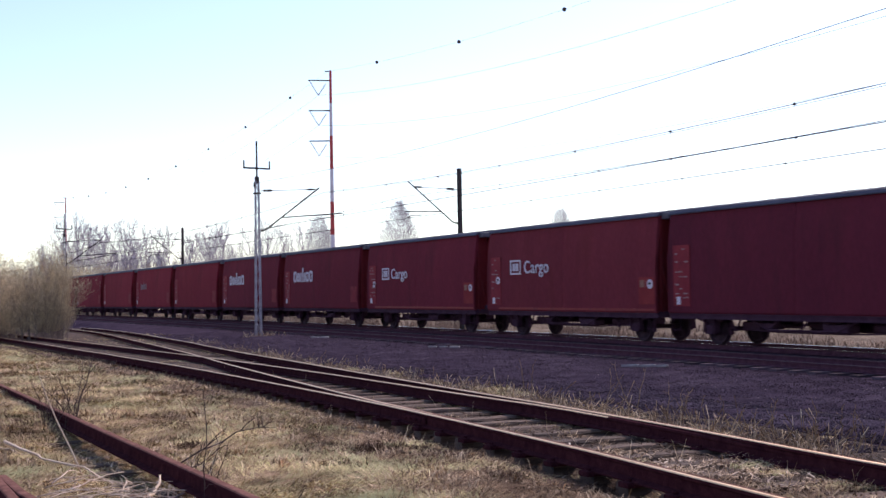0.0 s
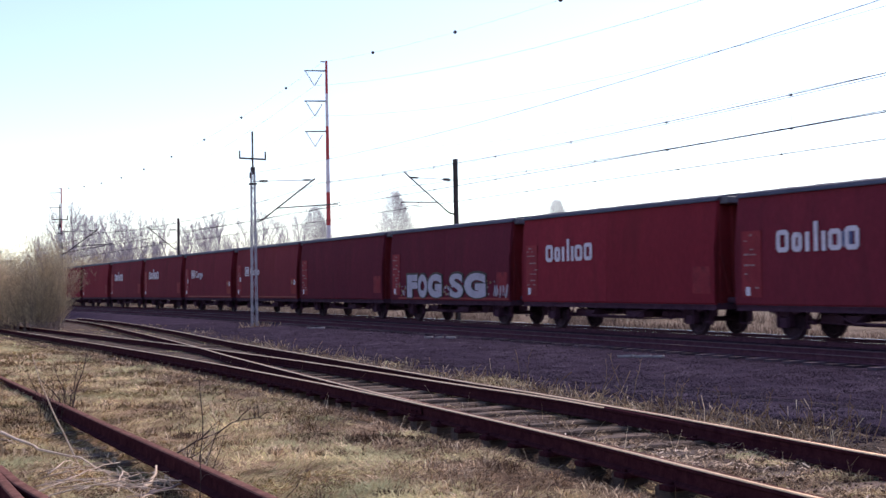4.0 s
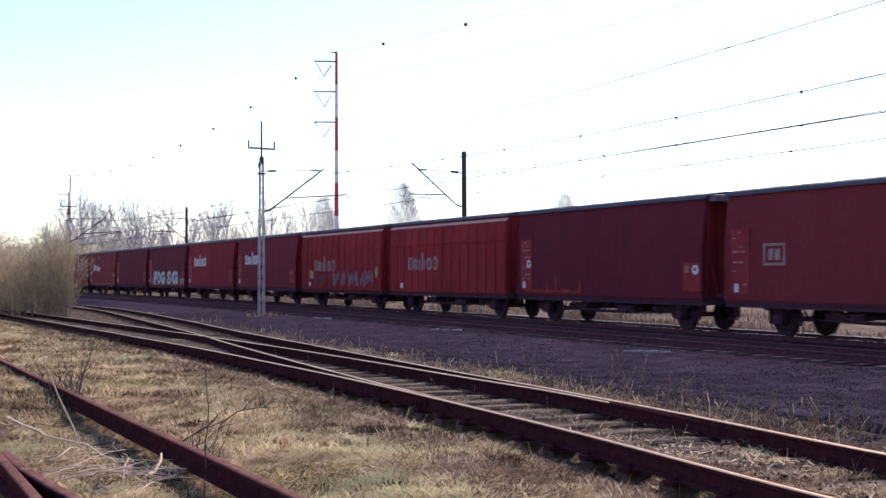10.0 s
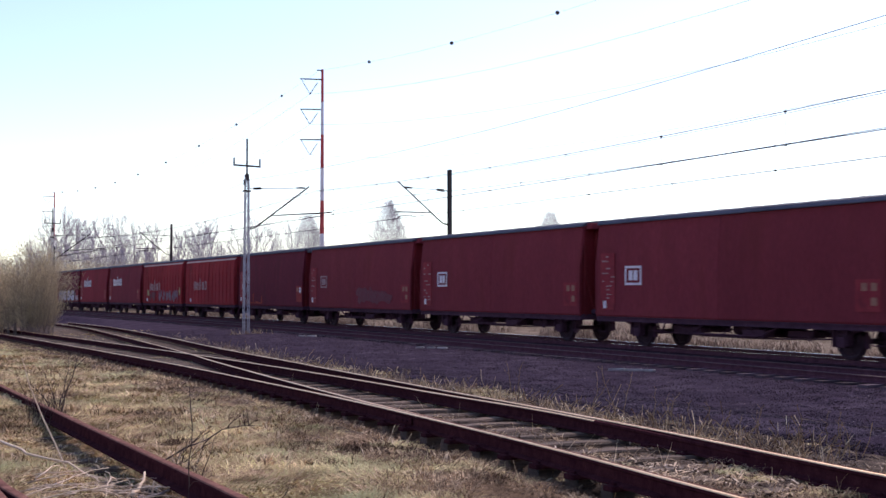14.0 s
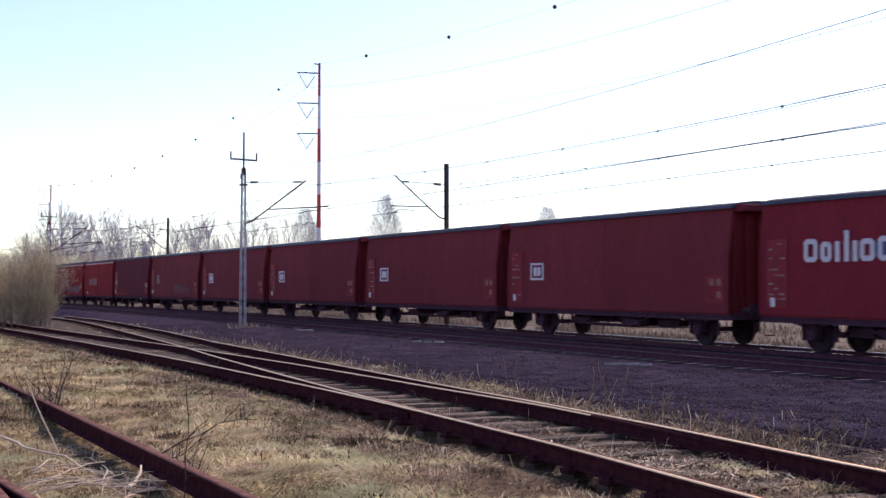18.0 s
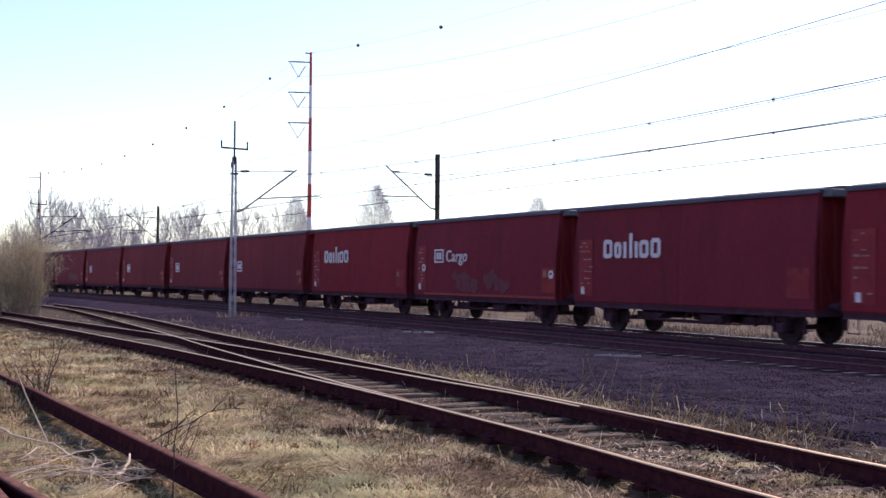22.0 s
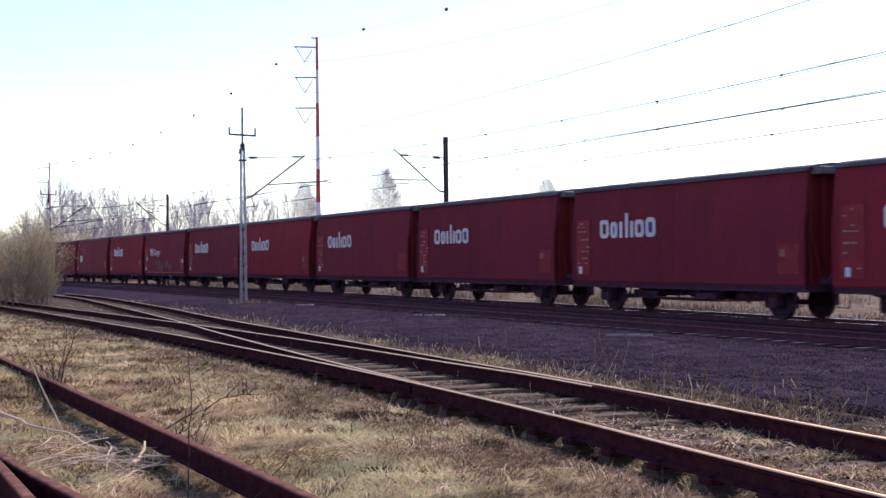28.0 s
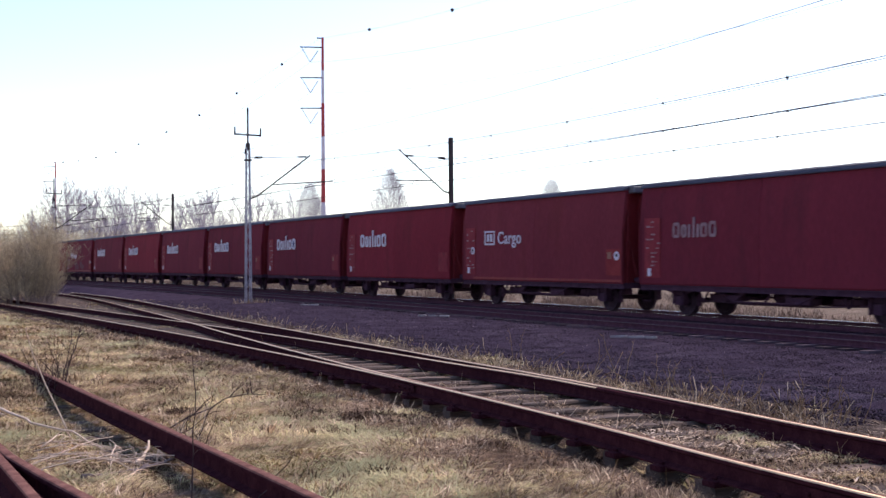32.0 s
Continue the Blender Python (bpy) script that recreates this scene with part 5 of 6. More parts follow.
plate = mesh_of(fishplate(), "fishplate", RUST)
for pts, y, root in ((STOCK_NEAR, 11.5, siding), (STOCK_NEAR, 4.6, siding), (STOCK_FAR, 9.6, siding), ([(0, 2.24), (30, 2.2)], 14.0, spur)):
    xa = float(np.interp(y, [p[0] for p in pts], [p[1] for p in pts]))
    xb = float(np.interp(y + 0.5, [p[0] for p in pts], [p[1] for p in pts]))
    part("fishplate", plate, None, root, at=pose(xa, y, SIDING_Z, 0, 0, -math.degrees(math.atan((xb - xa) / 0.5))))
chair = mesh_of(boxes((-0.13, 0.13, -0.06, 0.06, -0.03, 0.010), (-0.085, -0.064, -0.022, 0.022, 0.012, 0.034), (0.064, 0.085, -0.022, 0.022, 0.012, 0.034), bevel=0.004), "baseplate", RUST)
y = -3.0
while y < 30:
    for fx in (x_near, x_far):
        part("baseplate", chair, None, siding, at=pose(fx(y), y, SIDING_Z))
    y += 0.62

# ---- grass, gravel and litter on the ground ----
grnd = np.random.RandomState(11)


def scatter(n, y_lo, y_hi, x_of, power=1.3):
    u = grnd.random_sample(n)
    a, b = y_lo ** (1 - power), y_hi ** (1 - power)
    ys = (a + (b - a) * u) ** (1 / (1 - power))
    return [(x_of(yy, grnd.random_sample()), yy) for yy in ys]


rows = []
for x, y in scatter(260000, 4.2, 60, lambda yy, r: -0.2 + 0.1 * yy + r * (x_far(yy) + 1.4 + 0.2 - 0.1 * yy)):
    dens = noise.noise((x * 0.9, y * 0.9, 9.0)) + 0.6 * noise.noise((x * 3, y * 3, 2.0))
    trackbed = x_near(y) - 1.15 - 0.8 * noise.noise((x * 0.6, y * 0.5, 61.0)) < x < x_far(y) + 0.5
    inside = x_near(y) < x < x_far(y) and y > 8
    beyond = x > x_far(y) + 0.25 + 0.5 * noise.noise((x * 0.7, y * 0.6, 81.0))
    if dens < (0.42 if inside else 0.34 if beyond else 0.12 if trackbed else -0.6) + 0.2 * grnd.random_sample():
        continue
    if 0 < x_near(y) - x < 0.36 + 0.2 * noise.noise((x, y * 0.9, 91.0)) and grnd.random_sample() < 0.85:
        continue
    ln = grnd.uniform(0.04, 0.13) * (1.0 if dens < 0.35 else 1.25) * (0.75 if trackbed else 1)
    rows.append((x, y, ground_z(x, y) - 0.004, 5.0 * noise.noise((x * 0.7, y * 0.7, 51.0)) + grnd.normal(0, 0.8), grnd.uniform(1.0, 1.57), 1.45 * ln * (1 + y / 60), grnd.uniform(0.0025, 0.005) * (1 + y / 10)))
tagged(new("dry_grass", blade_mesh("dry_grass", rows, GRASSBLADE)), "matted dry straw-coloured grass blades", "grass", kind="stuff")

rows = []
for x, y in scatter(9000, 4.0, 45, lambda yy, r: x_near(yy) - 0.35 + r * (x_far(yy) - x_near(yy) + 1.1), 1.2):
    rows.append((x, y, ground_z(x, y) + (0.004 if grnd.random_sample() < 0.5 else 0.03), grnd.uniform(0.005, 0.018)))
for x, y in scatter(400, 4.0, 25, lambda yy, r: 0.2 + r * 5, 1.2):
    rows.append((x, y, ground_z(x, y) + 0.002, grnd.uniform(0.006, 0.022)))
# longer combed straw and brown mats over the grass and the cinders beside the siding
STRAWMAT = island_material("matted_straw", [(0.0, (0.10, 0.07, 0.055)), (0.3, (0.26, 0.20, 0.145)), (0.6, (0.54, 0.45, 0.33)), (0.9, (0.74, 0.65, 0.50)), (1.0, (0.86, 0.80, 0.68))])
mats, browns = [], []
for x, y in scatter(90000, 4.2, 45, lambda yy, r: -0.2 + 0.1 * yy + r * (x_near(yy) - 0.05 + 0.2 - 0.1 * yy), 1.35):
    cl = noise.noise((x * 1.4, y * 1.1, 21.0)) + 0.5 * noise.noise((x * 4.0, y * 3.0, 22.0))
    edge = smooth(2.3, 0.9, x_near(y) - x)
    if cl < 0.30 - 0.75 * edge - 0.25 * smooth(3.0, 1.6, x):
        continue
    if x_near(y) - x < 0.36 + 0.2 * noise.noise((x, y * 0.9, 91.0)) and grnd.random_sample() < 0.8:
        continue
    head = 6.0 * noise.noise((x * 0.8, y * 0.8, 31.0)) + grnd.normal(0, 0.7)
    (browns if edge > 0.25 + 0.5 * grnd.random_sample() or cl > 0.62 or (x < 2.15 and cl > 0.40) else mats).append((x, y, ground_z(x, y) + grnd.uniform(0.0, 0.035), head, grnd.uniform(1.15, 1.56), grnd.uniform(0.06, 0.22), grnd.uniform(0.0022, 0.0045) * (1 + y / 12)))
for x, y in scatter(22000, 4.2, 40, lambda yy, r: x_near(yy) + r * (x_far(yy) - x_near(yy)), 1.35):
    if noise.noise((x * 2.4, y * 1.6, 41.0)) < 0.05 + 0.2 * smooth(7.8, 9.0, y) + 0.3 * smooth(11.0, 17.0, y):
        continue
    mats.append((x, y, ground_z(x, y) + grnd.uniform(0.0, 0.04), grnd.uniform(0, 6.28), grnd.uniform(1.0, 1.56), grnd.uniform(0.04, 0.15), grnd.uniform(0.002, 0.0045) * (1 + y / 12)))
tagged(new("matted_straw", blade_mesh("matted_straw", mats, STRAWMAT)), "brown and pale straw matted over the cinders", "straw", kind="stuff")
STRAWBROWN = island_material("rotten_straw", [(0.0, (0.050, 0.035, 0.032)), (0.5, (0.125, 0.093, 0.077)), (0.85, (0.25, 0.195, 0.155)), (1.0, (0.70, 0.62, 0.50))])
tagged(new("rotten_straw", blade_mesh("rotten_straw", browns, STRAWBROWN)), "dark rotten straw along the siding rail", "straw", kind="stuff")
for _ in range(900):
    x, y = grnd.normal(4.76, 0.13), grnd.normal(9.2, 0.42)
    rows.append((x, y, ground_z(x, y) + 0.006, grnd.uniform(0.008, 0.026)))
tagged(new("rubble", stone_mesh("rubble", rows, RUBBLE, grnd)), "small brown and grey rubble stones along the siding", "stones", kind="stuff")


def ballast_z(x, y):
    u = x - line_x(y)
    g, top = ground_z(x, y), line_z(y) - 0.20
    edge = min(float(np.interp(y, [-60, 6, 14, 25, 44, 66, 85, 330], [7.4, 7.75, 8.6, 9.9, 11.4, 14.2, 15.6, 16.4])) - line_x(y), -6.9)
    if u > -6.3:
        return top
    return g + 0.03 + (top - g - 0.03) * smooth(edge, -6.3, u) ** 1.2 if u > edge else g


rows = []
for x, y in scatter(90000, 7.0, 60, lambda yy, r: x_far(yy) + 0.9 + r ** 1.1 * (line_x(yy) - 5.5 - x_far(yy) - 0.9), 1.25):
    rows.append((x, y, ballast_z(x, y) + 0.003, grnd.uniform(0.007, 0.018)))
tagged(new("gravel", stone_mesh("gravel", rows, GRAVEL, grnd)), "dark grey loose ballast stones on the track shoulder", "gravel", kind="stuff")

# pale standing straw tufts all over the grass
tuft_rnd = np.random.RandomState(29)
rows = []
for _ in range(1500):
    y = 4.6 + 26 * tuft_rnd.random_sample() ** 1.5
    x = 0.08 * y + tuft_rnd.random_sample() * (x_near(y) - 0.35 - 0.08 * y)
    if abs(x - 2.22) < 0.09 or noise.noise((x * 0.8, y * 0.8, 71.0)) < -0.15 or (x < 1.4 and y < 9):
        continue
    q, lean = tuft_rnd.uniform(0.04, 0.13), tuft_rnd.uniform(0, 6.28)
    for _ in range(34):
        a, d = tuft_rnd.uniform(0, 6.28), q * tuft_rnd.random_sample() ** 0.7
        px, py = x + d * math.cos(a), y + d * math.sin(a)
        rows.append((px, py, ground_z(px, py) - 0.006, tuft_rnd.normal(lean, 0.9), tuft_rnd.uniform(0.35, 1.25), tuft_rnd.uniform(0.05, 0.15), tuft_rnd.uniform(0.003, 0.0055) * (1 + y / 14)))
tagged(new("straw_tufts", blade_mesh("straw_tufts", rows, STRAWMAT)), "pale dry straw tufts standing in the matted grass", "grass", kind="stuff")

# pale weathered slabs left lying on the ballast beside the near main track
slab_rnd = random.Random(8)
for x, y, n in ((16.97, 23.32, 3), (17.75, 35.5, 3), (17.84, 47.05, 2)):
    for k in range(n):
        sx, sy = x + 0.24 * k, y - 0.33 * k
        bm = boxes((-slab_rnd.uniform(0.05, 0.09), 0.06, -slab_rnd.uniform(0.10, 0.26), 0.18, -0.03, 0.03), bevel=0.01)
        slab = tagged(new("concrete_slab", mesh_of(bm, "concrete_slab", CONCRETE)), "small pale concrete slab lying on the dark ballast", "slab", "slabs on the ballast")
        slab.matrix_basis = pose(sx, sy, ballast_z(sx, sy) + 0.025, slab_rnd.uniform(-4, 4), slab_rnd.uniform(-6, 6), 36 + slab_rnd.uniform(-12, 12))

# dark dead tufts in the grass
trnd2 = np.random.RandomState(3)
DARKTUFT = island_material("dark_dead_tuft", [(0.0, (0.05, 0.032, 0.03)), (0.6, (0.10, 0.07, 0.06)), (1.0, (0.20, 0.15, 0.12))])
for x, y, r in ((3.84, 10.1, 0.16), (4.1, 9.85, 0.12), (4.25, 9.6, 0.14), (3.6, 9.0, 0.10), (4.75, 8.9, 0.14), (5.0, 7.3, 0.12), (4.4, 7.6, 0.10), (3.3, 13.0, 0.15), (4.6, 12.2, 0.14), (2.9, 11.2, 0.10), (3.2, 7.0, 0.08), (4.9, 6.3, 0.12), (3.0, 16.5, 0.18), (4.4, 15.5, 0.16), (2.02, 8.05, 0.10), (2.08, 7.7, 0.12), (2.05, 8.5, 0.08), (1.62, 12.9, 0.2), (1.85, 13.4, 0.22), (1.55, 13.9, 0.2), (2.0, 14.3, 0.2), (1.75, 14.8, 0.22), (2.4, 15.4, 0.16), (2.35, 14.1, 0.14), (1.4, 12.0, 0.14), (1.72, 8.6, 0.2), (1.95, 8.35, 0.18), (1.5, 8.85, 0.16), (1.6, 8.2, 0.15)):
    rows = []
    for _ in range(420):
        a, q = trnd2.uniform(0, 6.28), r * trnd2.random_sample() ** 0.6
        px, py = x + 1.5 * q * math.cos(a), y + 1.5 * q * math.sin(a)
        rows.append((px, py, ground_z(px, py) - 0.004, trnd2.uniform(0, 6.28), trnd2.uniform(0.3, 1.4), trnd2.uniform(0.04, 0.11), trnd2.uniform(0.003, 0.006)))
    tagged(new("dead_tuft", blade_mesh("dead_tuft", rows, DARKTUFT)), "dark brown dead weed tuft in the dry grass", "weed", "dead tufts in the grass")


# ---- weeds, sticks and shrubs by the sidings ----
def grow(segs, twigs, p, d, length, r, level, rnd, spread=0.6, up=0.15, kids=(5, 4, 3), thin=0.004, low=0.25, taper=0.35):
    """A limb in bent pieces with side shoots; the last level goes into twigs."""
    n = 4 if level < 2 else 3
    pts = [Vector(p)]
    d = Vector(d).normalized()
    for i in range(n):
        d = (d + Vector((rnd.uniform(-1, 1), rnd.uniform(-1, 1), rnd.uniform(-0.6, 0.9))) * 0.16 + Vector((0, 0, up * 0.3))).normalized()
        pts.append(pts[-1] + d * (length / n))
    last = level >= len(kids)
    for i in range(n):
        ra, rb = max(thin, r * (1 - 0.8 * i / n)), max(thin, r * (1 - 0.8 * (i + 1) / n))
        (twigs if last or level >= 2 else segs).append((*pts[i], ra, *pts[i + 1], rb))
    if last:
        return
    for k in range(kids[level]):
        u = low + (1 - low) * (k + rnd.random()) / kids[level]
        i = min(n - 1, int(u * n))
        q = pts[i].lerp(pts[i + 1], u * n - i)
        a = rnd.uniform(0, 6.28)
        side = Vector((math.cos(a), math.sin(a), rnd.uniform(-0.1, 0.5)))
        nd = (d * (1 - spread) + side * spread + Vector((0, 0, up))).normalized()
        grow(segs, twigs, q, nd, length * rnd.uniform(0.38, 0.62) * (1.05 - taper * u), r * 0.45, level + 1, rnd, spread, up, kids, thin, low, taper)


def tree_meshes(seed, height, spread, kids, thin, up=0.35, taper=0.35, low=0.25):
    rnd = random.Random(seed)
    segs, twigs = [], []
    grow(segs, twigs, (0, 0, -0.3), (0, 0, 1), height, height * 0.008, 0, rnd, spread, up, kids, thin, low, taper)
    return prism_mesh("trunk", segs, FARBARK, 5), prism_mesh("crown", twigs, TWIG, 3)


def plant(name, meshes, m, label, category, group, parts=("trunk", "crown")):
    root = tagged(new(name), label, category, group)
    root.matrix_basis = m
    for n, me in zip(parts, meshes):
        part(n, me, None, root)
    return root


# far bare wood behind the main line, and three lone birches
WOODS = [tree_meshes(40 + i, 11.0 + i, 0.62, (16, 8, 6, 4), 0.0046, 0.3, 0.6) for i in range(5)]
def cone_crown(seed, height, width, n):
    """A birch: straight trunk, rising limbs, and a fine twiggy cone of uneven outline."""
    rnd = random.Random(seed)
    trunk = [(0, 0, -0.3, 0.10, 0.05, 0, height * 0.5, 0.06), (0.05, 0, height * 0.5, 0.06, 0, 0.05, height, 0.012)]
    twigs = []
    for _ in range(70):
        z, a = height * rnd.uniform(0.1, 0.9), rnd.uniform(0, 6.28)
        r = width * (1 - z / height) ** 0.75 * rnd.uniform(0.5, 0.95)
        trunk.append((0, 0, z, 0.012, r * math.cos(a), r * math.sin(a), z + r * 1.1, 0.01))
    lobes = [(rnd.uniform(0, 6.28), rnd.uniform(0.1, 0.95), rnd.uniform(0.5, 1.1)) for _ in range(26)]
    for _ in range(n):
        la, lz, lr = rnd.choice(lobes)
        u = rnd.gauss(lz, 0.12)
        if not 0.04 < u < 0.98:
            u = 0.05 + 0.92 * rnd.random() ** 1.3
        a = rnd.gauss(la, 0.9)
        r = width * (0.75 + 0.25 * lr) * (1 - u) ** 0.75 * min(1.0, u / 0.12) * rnd.random() ** 0.5 + 0.05
        p = Vector((r * math.cos(a), r * math.sin(a), height * u))
        d = Vector((math.cos(a) * 0.6, math.sin(a) * 0.6, 1.0)) + Vector((rnd.uniform(-0.5, 0.5), rnd.uniform(-0.5, 0.5), rnd.uniform(-0.5, 0.3)))
        e = p + d.normalized() * rnd.uniform(0.4, 1.1)
        twigs.append((*p, 0.0075, *e, 0.004))
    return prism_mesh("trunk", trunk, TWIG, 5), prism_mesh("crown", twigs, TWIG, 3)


BIRCHES = [cone_crown(60 + i, 15.0, 5.7 + 0.5 * i, 10500) for i in range(2)]
trnd = random.Random(9)
for i in range(104):
    a = 0.065 + 0.29 * (i + trnd.random()) / 104
    if a > 0.24 and i % 3 == 0:
        continue
    dist = trnd.uniform(175, 235) - 120 * max(0, a - 0.28)
    s = trnd.uniform(0.85, 1.22) * (0.8 if a > 0.29 else 0.46 if a < 0.145 else 0.62 if a < 0.16 else 0.85)
    x, y = dist * math.tan(a), dist
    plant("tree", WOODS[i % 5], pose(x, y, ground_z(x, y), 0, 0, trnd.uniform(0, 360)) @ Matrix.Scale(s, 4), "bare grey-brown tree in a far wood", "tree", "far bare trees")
for (dx, dy, up), dist, k in (((0.3589, 0.9334, 0.0791), 165, 0), ((0.4213, 0.9069, 0.0912), 160, 1), ((0.5435, 0.8394, 0.0812), 175, 0)):
    top = 1.4 + up * dist
    x, y = dx * dist, dy * dist
    z = ground_z(x, y)
    plant("birch", BIRCHES[k], pose(x, y, z, 0, 0, 70 * k) @ Matrix.Scale((top - z) / 15.2, 4), "lone bare birch with a fine twiggy crown", "tree", "lone birches")


# brown thicket beside the turnout
def shrub_meshes(seed, height, stems, fine):
    rnd = random.Random(seed)
    segs, twigs = [], []
    for _ in range(stems):
        a, r = rnd.uniform(0, 6.28), rnd.random() ** 0.5 * 1.5
        p = (r * math.cos(a), r * math.sin(a), -0.1)
        d = (math.cos(a) * 0.22 * r, math.sin(a) * 0.22 * r, 1)
        grow(segs, twigs, p, d, height * rnd.uniform(0.55, 1.0), 0.022, 0, rnd, 0.72, 0.12, fine, 0.0045, 0.06)
    return prism_mesh("stems", segs, BARK, 3), prism_mesh("twigs", twigs, BROWNTWIG, 3)


SHRUBS = [shrub_meshes(80 + i, 4.3 + 0.3 * i, 17, (9, 6, 4)) for i in range(3)]
for i, (x, y, s) in enumerate([(7.75, 57.5, 0.78), (6.6, 58.5, 0.72), (5.4, 59.0, 0.85), (4.2, 58.0, 0.82), (8.0, 60.5, 0.88), (7.0, 62.5, 0.72), (5.8, 63, 0.92), (4.4, 62, 0.9), (3.0, 60, 0.85), (8.3, 65.0, 0.80), (6.8, 67, 0.96), (5.0, 67, 0.96), (3.4, 65, 0.95)]):
    plant("thicket_shrub", SHRUBS[i % 3], pose(x, y, ground_z(x, y), 0, 0, 47 * i) @ Matrix.Scale(s * 0.92, 4), "dense brown leafless shrub beside the old siding", "shrub", "thicket shrubs", ("stem_clump", "twig_crown"))
for i, (x, y, sx, sz) in enumerate([(8.2, 57.2, 0.5, 0.72), (8.5, 58.3, 0.45, 0.9), (8.75, 60.0, 0.45, 0.95), (8.9, 58.0, 0.32, 0.86), (9.1, 59.6, 0.28, 0.78), (8.75, 56.9, 0.28, 0.62), (8.98, 57.2, 0.20, 0.9)]):
    plant("thicket_shrub", SHRUBS[i % 3], pose(x, y, ground_z(x, y), 0, 0, 31 * i) @ Matrix.Diagonal((sx, sx, sz, 1)), "upright brown leafless shrub at the thicket's edge", "shrub", "thicket shrubs", ("stem_clump", "twig_crown"))
urn = random.Random(17)
for i in range(40):
    a, dist = 0.075 + 0.20 * (i + urn.random()) / 40, urn.uniform(160, 178)
    x, y = dist * math.tan(a), dist
    plant("undergrowth_shrub", SHRUBS[i % 3], pose(x, y, ground_z(x, y), 0, 0, urn.uniform(0, 360)) @ Matrix.Scale(urn.uniform(1.0, 1.5), 4), "grey-brown leafless undergrowth at the foot of the far wood", "shrub", "undergrowth of the far wood", ("stem_clump", "twig_crown"))
SLIM = [tree_meshes(90 + i, 7.6, 0.4, (12, 5, 4), 0.0035, 0.4) for i in range(2)]
for i, (x, y, s) in enumerate([(8.8, 59.0, 0.48), (9.2, 62.0, 0.52), (8.9, 66.0, 0.5), (7.0, 71, 0.45), (5.6, 75, 0.45)]):
    plant("slim_tree", SLIM[i % 2], pose(x, y, ground_z(x, y), 0, 0, 80 * i) @ Matrix.Scale(s, 4), "slim bare young tree rising from the thicket", "tree", "slim young trees")

# dead weeds in the strip behind the siding and here and there between the rails
wr = random.Random(21)
segs = []
for _ in range(1800):
    y = 5.5 + 40 * wr.random() ** 1.7
    if noise.noise((0.0, y * 0.55, 3.0)) < -0.12 + 0.25 * (wr.random() - 0.5):
        continue
    x = x_far(y) + 0.35 + abs(wr.gauss(0, 0.42))
    h = wr.uniform(0.06, 0.28) * (1.6 if wr.random() < 0.10 else 1.0)
    p = Vector((x, y, ground_z(x, y) - 0.02))
    d = Vector((wr.uniform(-0.9, 0.9), wr.uniform(-0.9, 0.9), 1)).normalized()
    r = wr.uniform(0.0022, 0.0045)
    m = p + d * h * 0.6
    t = m + (d + Vector((wr.uniform(-0.5, 0.5), wr.uniform(-0.5, 0.5), -0.1))).normalized() * h * 0.4
    segs += [(*p, r, *m, r * 0.8), (*m, r * 0.8, *t, r * 1.3)]
for _ in range(1150):
    y = 5.6 + 12 * wr.random() ** 1.3
    if noise.noise((0.0, y * 0.8, 13.0)) < -0.1:
        continue
    x = x_far(y) + 0.30 + abs(wr.gauss(0, 0.35))
    p = Vector((x, y, ground_z(x, y) - 0.02))
    d = Vector((wr.uniform(-1, 1), wr.uniform(-1, 1), wr.uniform(0.15, 1.0))).normalized()
    h, r = wr.uniform(0.08, 0.26), wr.uniform(0.0025, 0.005)
    m = p + d * h * 0.5
    t = m + (d + Vector((wr.uniform(-0.6, 0.6), wr.uniform(-0.6, 0.6), -0.4))).normalized() * h * 0.5
    segs += [(*p, r, *m, r), (*m, r, *t, r * 0.5)]
for _ in range(180):
    y = 5 + 30 * wr.random() ** 1.5
    x = x_near(y) + wr.choice((0.25, 0.7, 1.1, -0.75)) + wr.gauss(0, 0.12)
    h = wr.uniform(0.05, 0.22)
    p = Vector((x, y, ground_z(x, y) - 0.01))
    segs.append((*p, 0.0022, x + wr.uniform(-0.16, 0.16), y + wr.uniform(-0.16, 0.16), p.z + h, 0.001))
tagged(new("dead_weeds", prism_mesh("dead_weeds", segs, WEED)), "pale dead weed stems in the strip behind the siding", "weeds", kind="stuff")

# pale tufts round the foot of the lattice pole
segs2 = []
for _ in range(80):
    x, y = line_x(51.9) - 7.0 + wr.gauss(0, 0.45), 51.9 + wr.gauss(-0.5, 0.4)
    p = Vector((x, y, ballast_z(x, y) - 0.03))
    e = p + Vector((wr.uniform(-0.2, 0.2), wr.uniform(-0.2, 0.2), wr.uniform(0.08, 0.3)))
    segs2.append((*p, 0.008, *e, 0.004))
tagged(new("pole_foot_weeds", prism_mesh("pole_foot_weeds", segs2, WEED)), "pale dry weeds round the foot of a lattice pole", "weeds", kind="stuff")

def rod(bm, pts, r0, r1, seg=6):
    n, rings = len(pts), []
    for i, p in enumerate(pts):
        q = (Vector(pts[min(n - 1, i + 1)]) - Vector(pts[max(0, i - 1)])).to_track_quat("Z", "Y")
        r = r0 + (r1 - r0) * i / (n - 1)
        rings.append([bm.verts.new(Vector(p) + q @ Vector((r * math.cos(2 * math.pi * j / seg), r * math.sin(2 * math.pi * j / seg), 0))) for j in range(seg)])
    for a, b in zip(rings, rings[1:]):
        for j in range(seg):
            bm.faces.new((a[j], a[(j + 1) % seg], b[(j + 1) % seg], b[j]))
    bm.faces.new(rings[0][::-1])
    bm.faces.new(rings[-1])


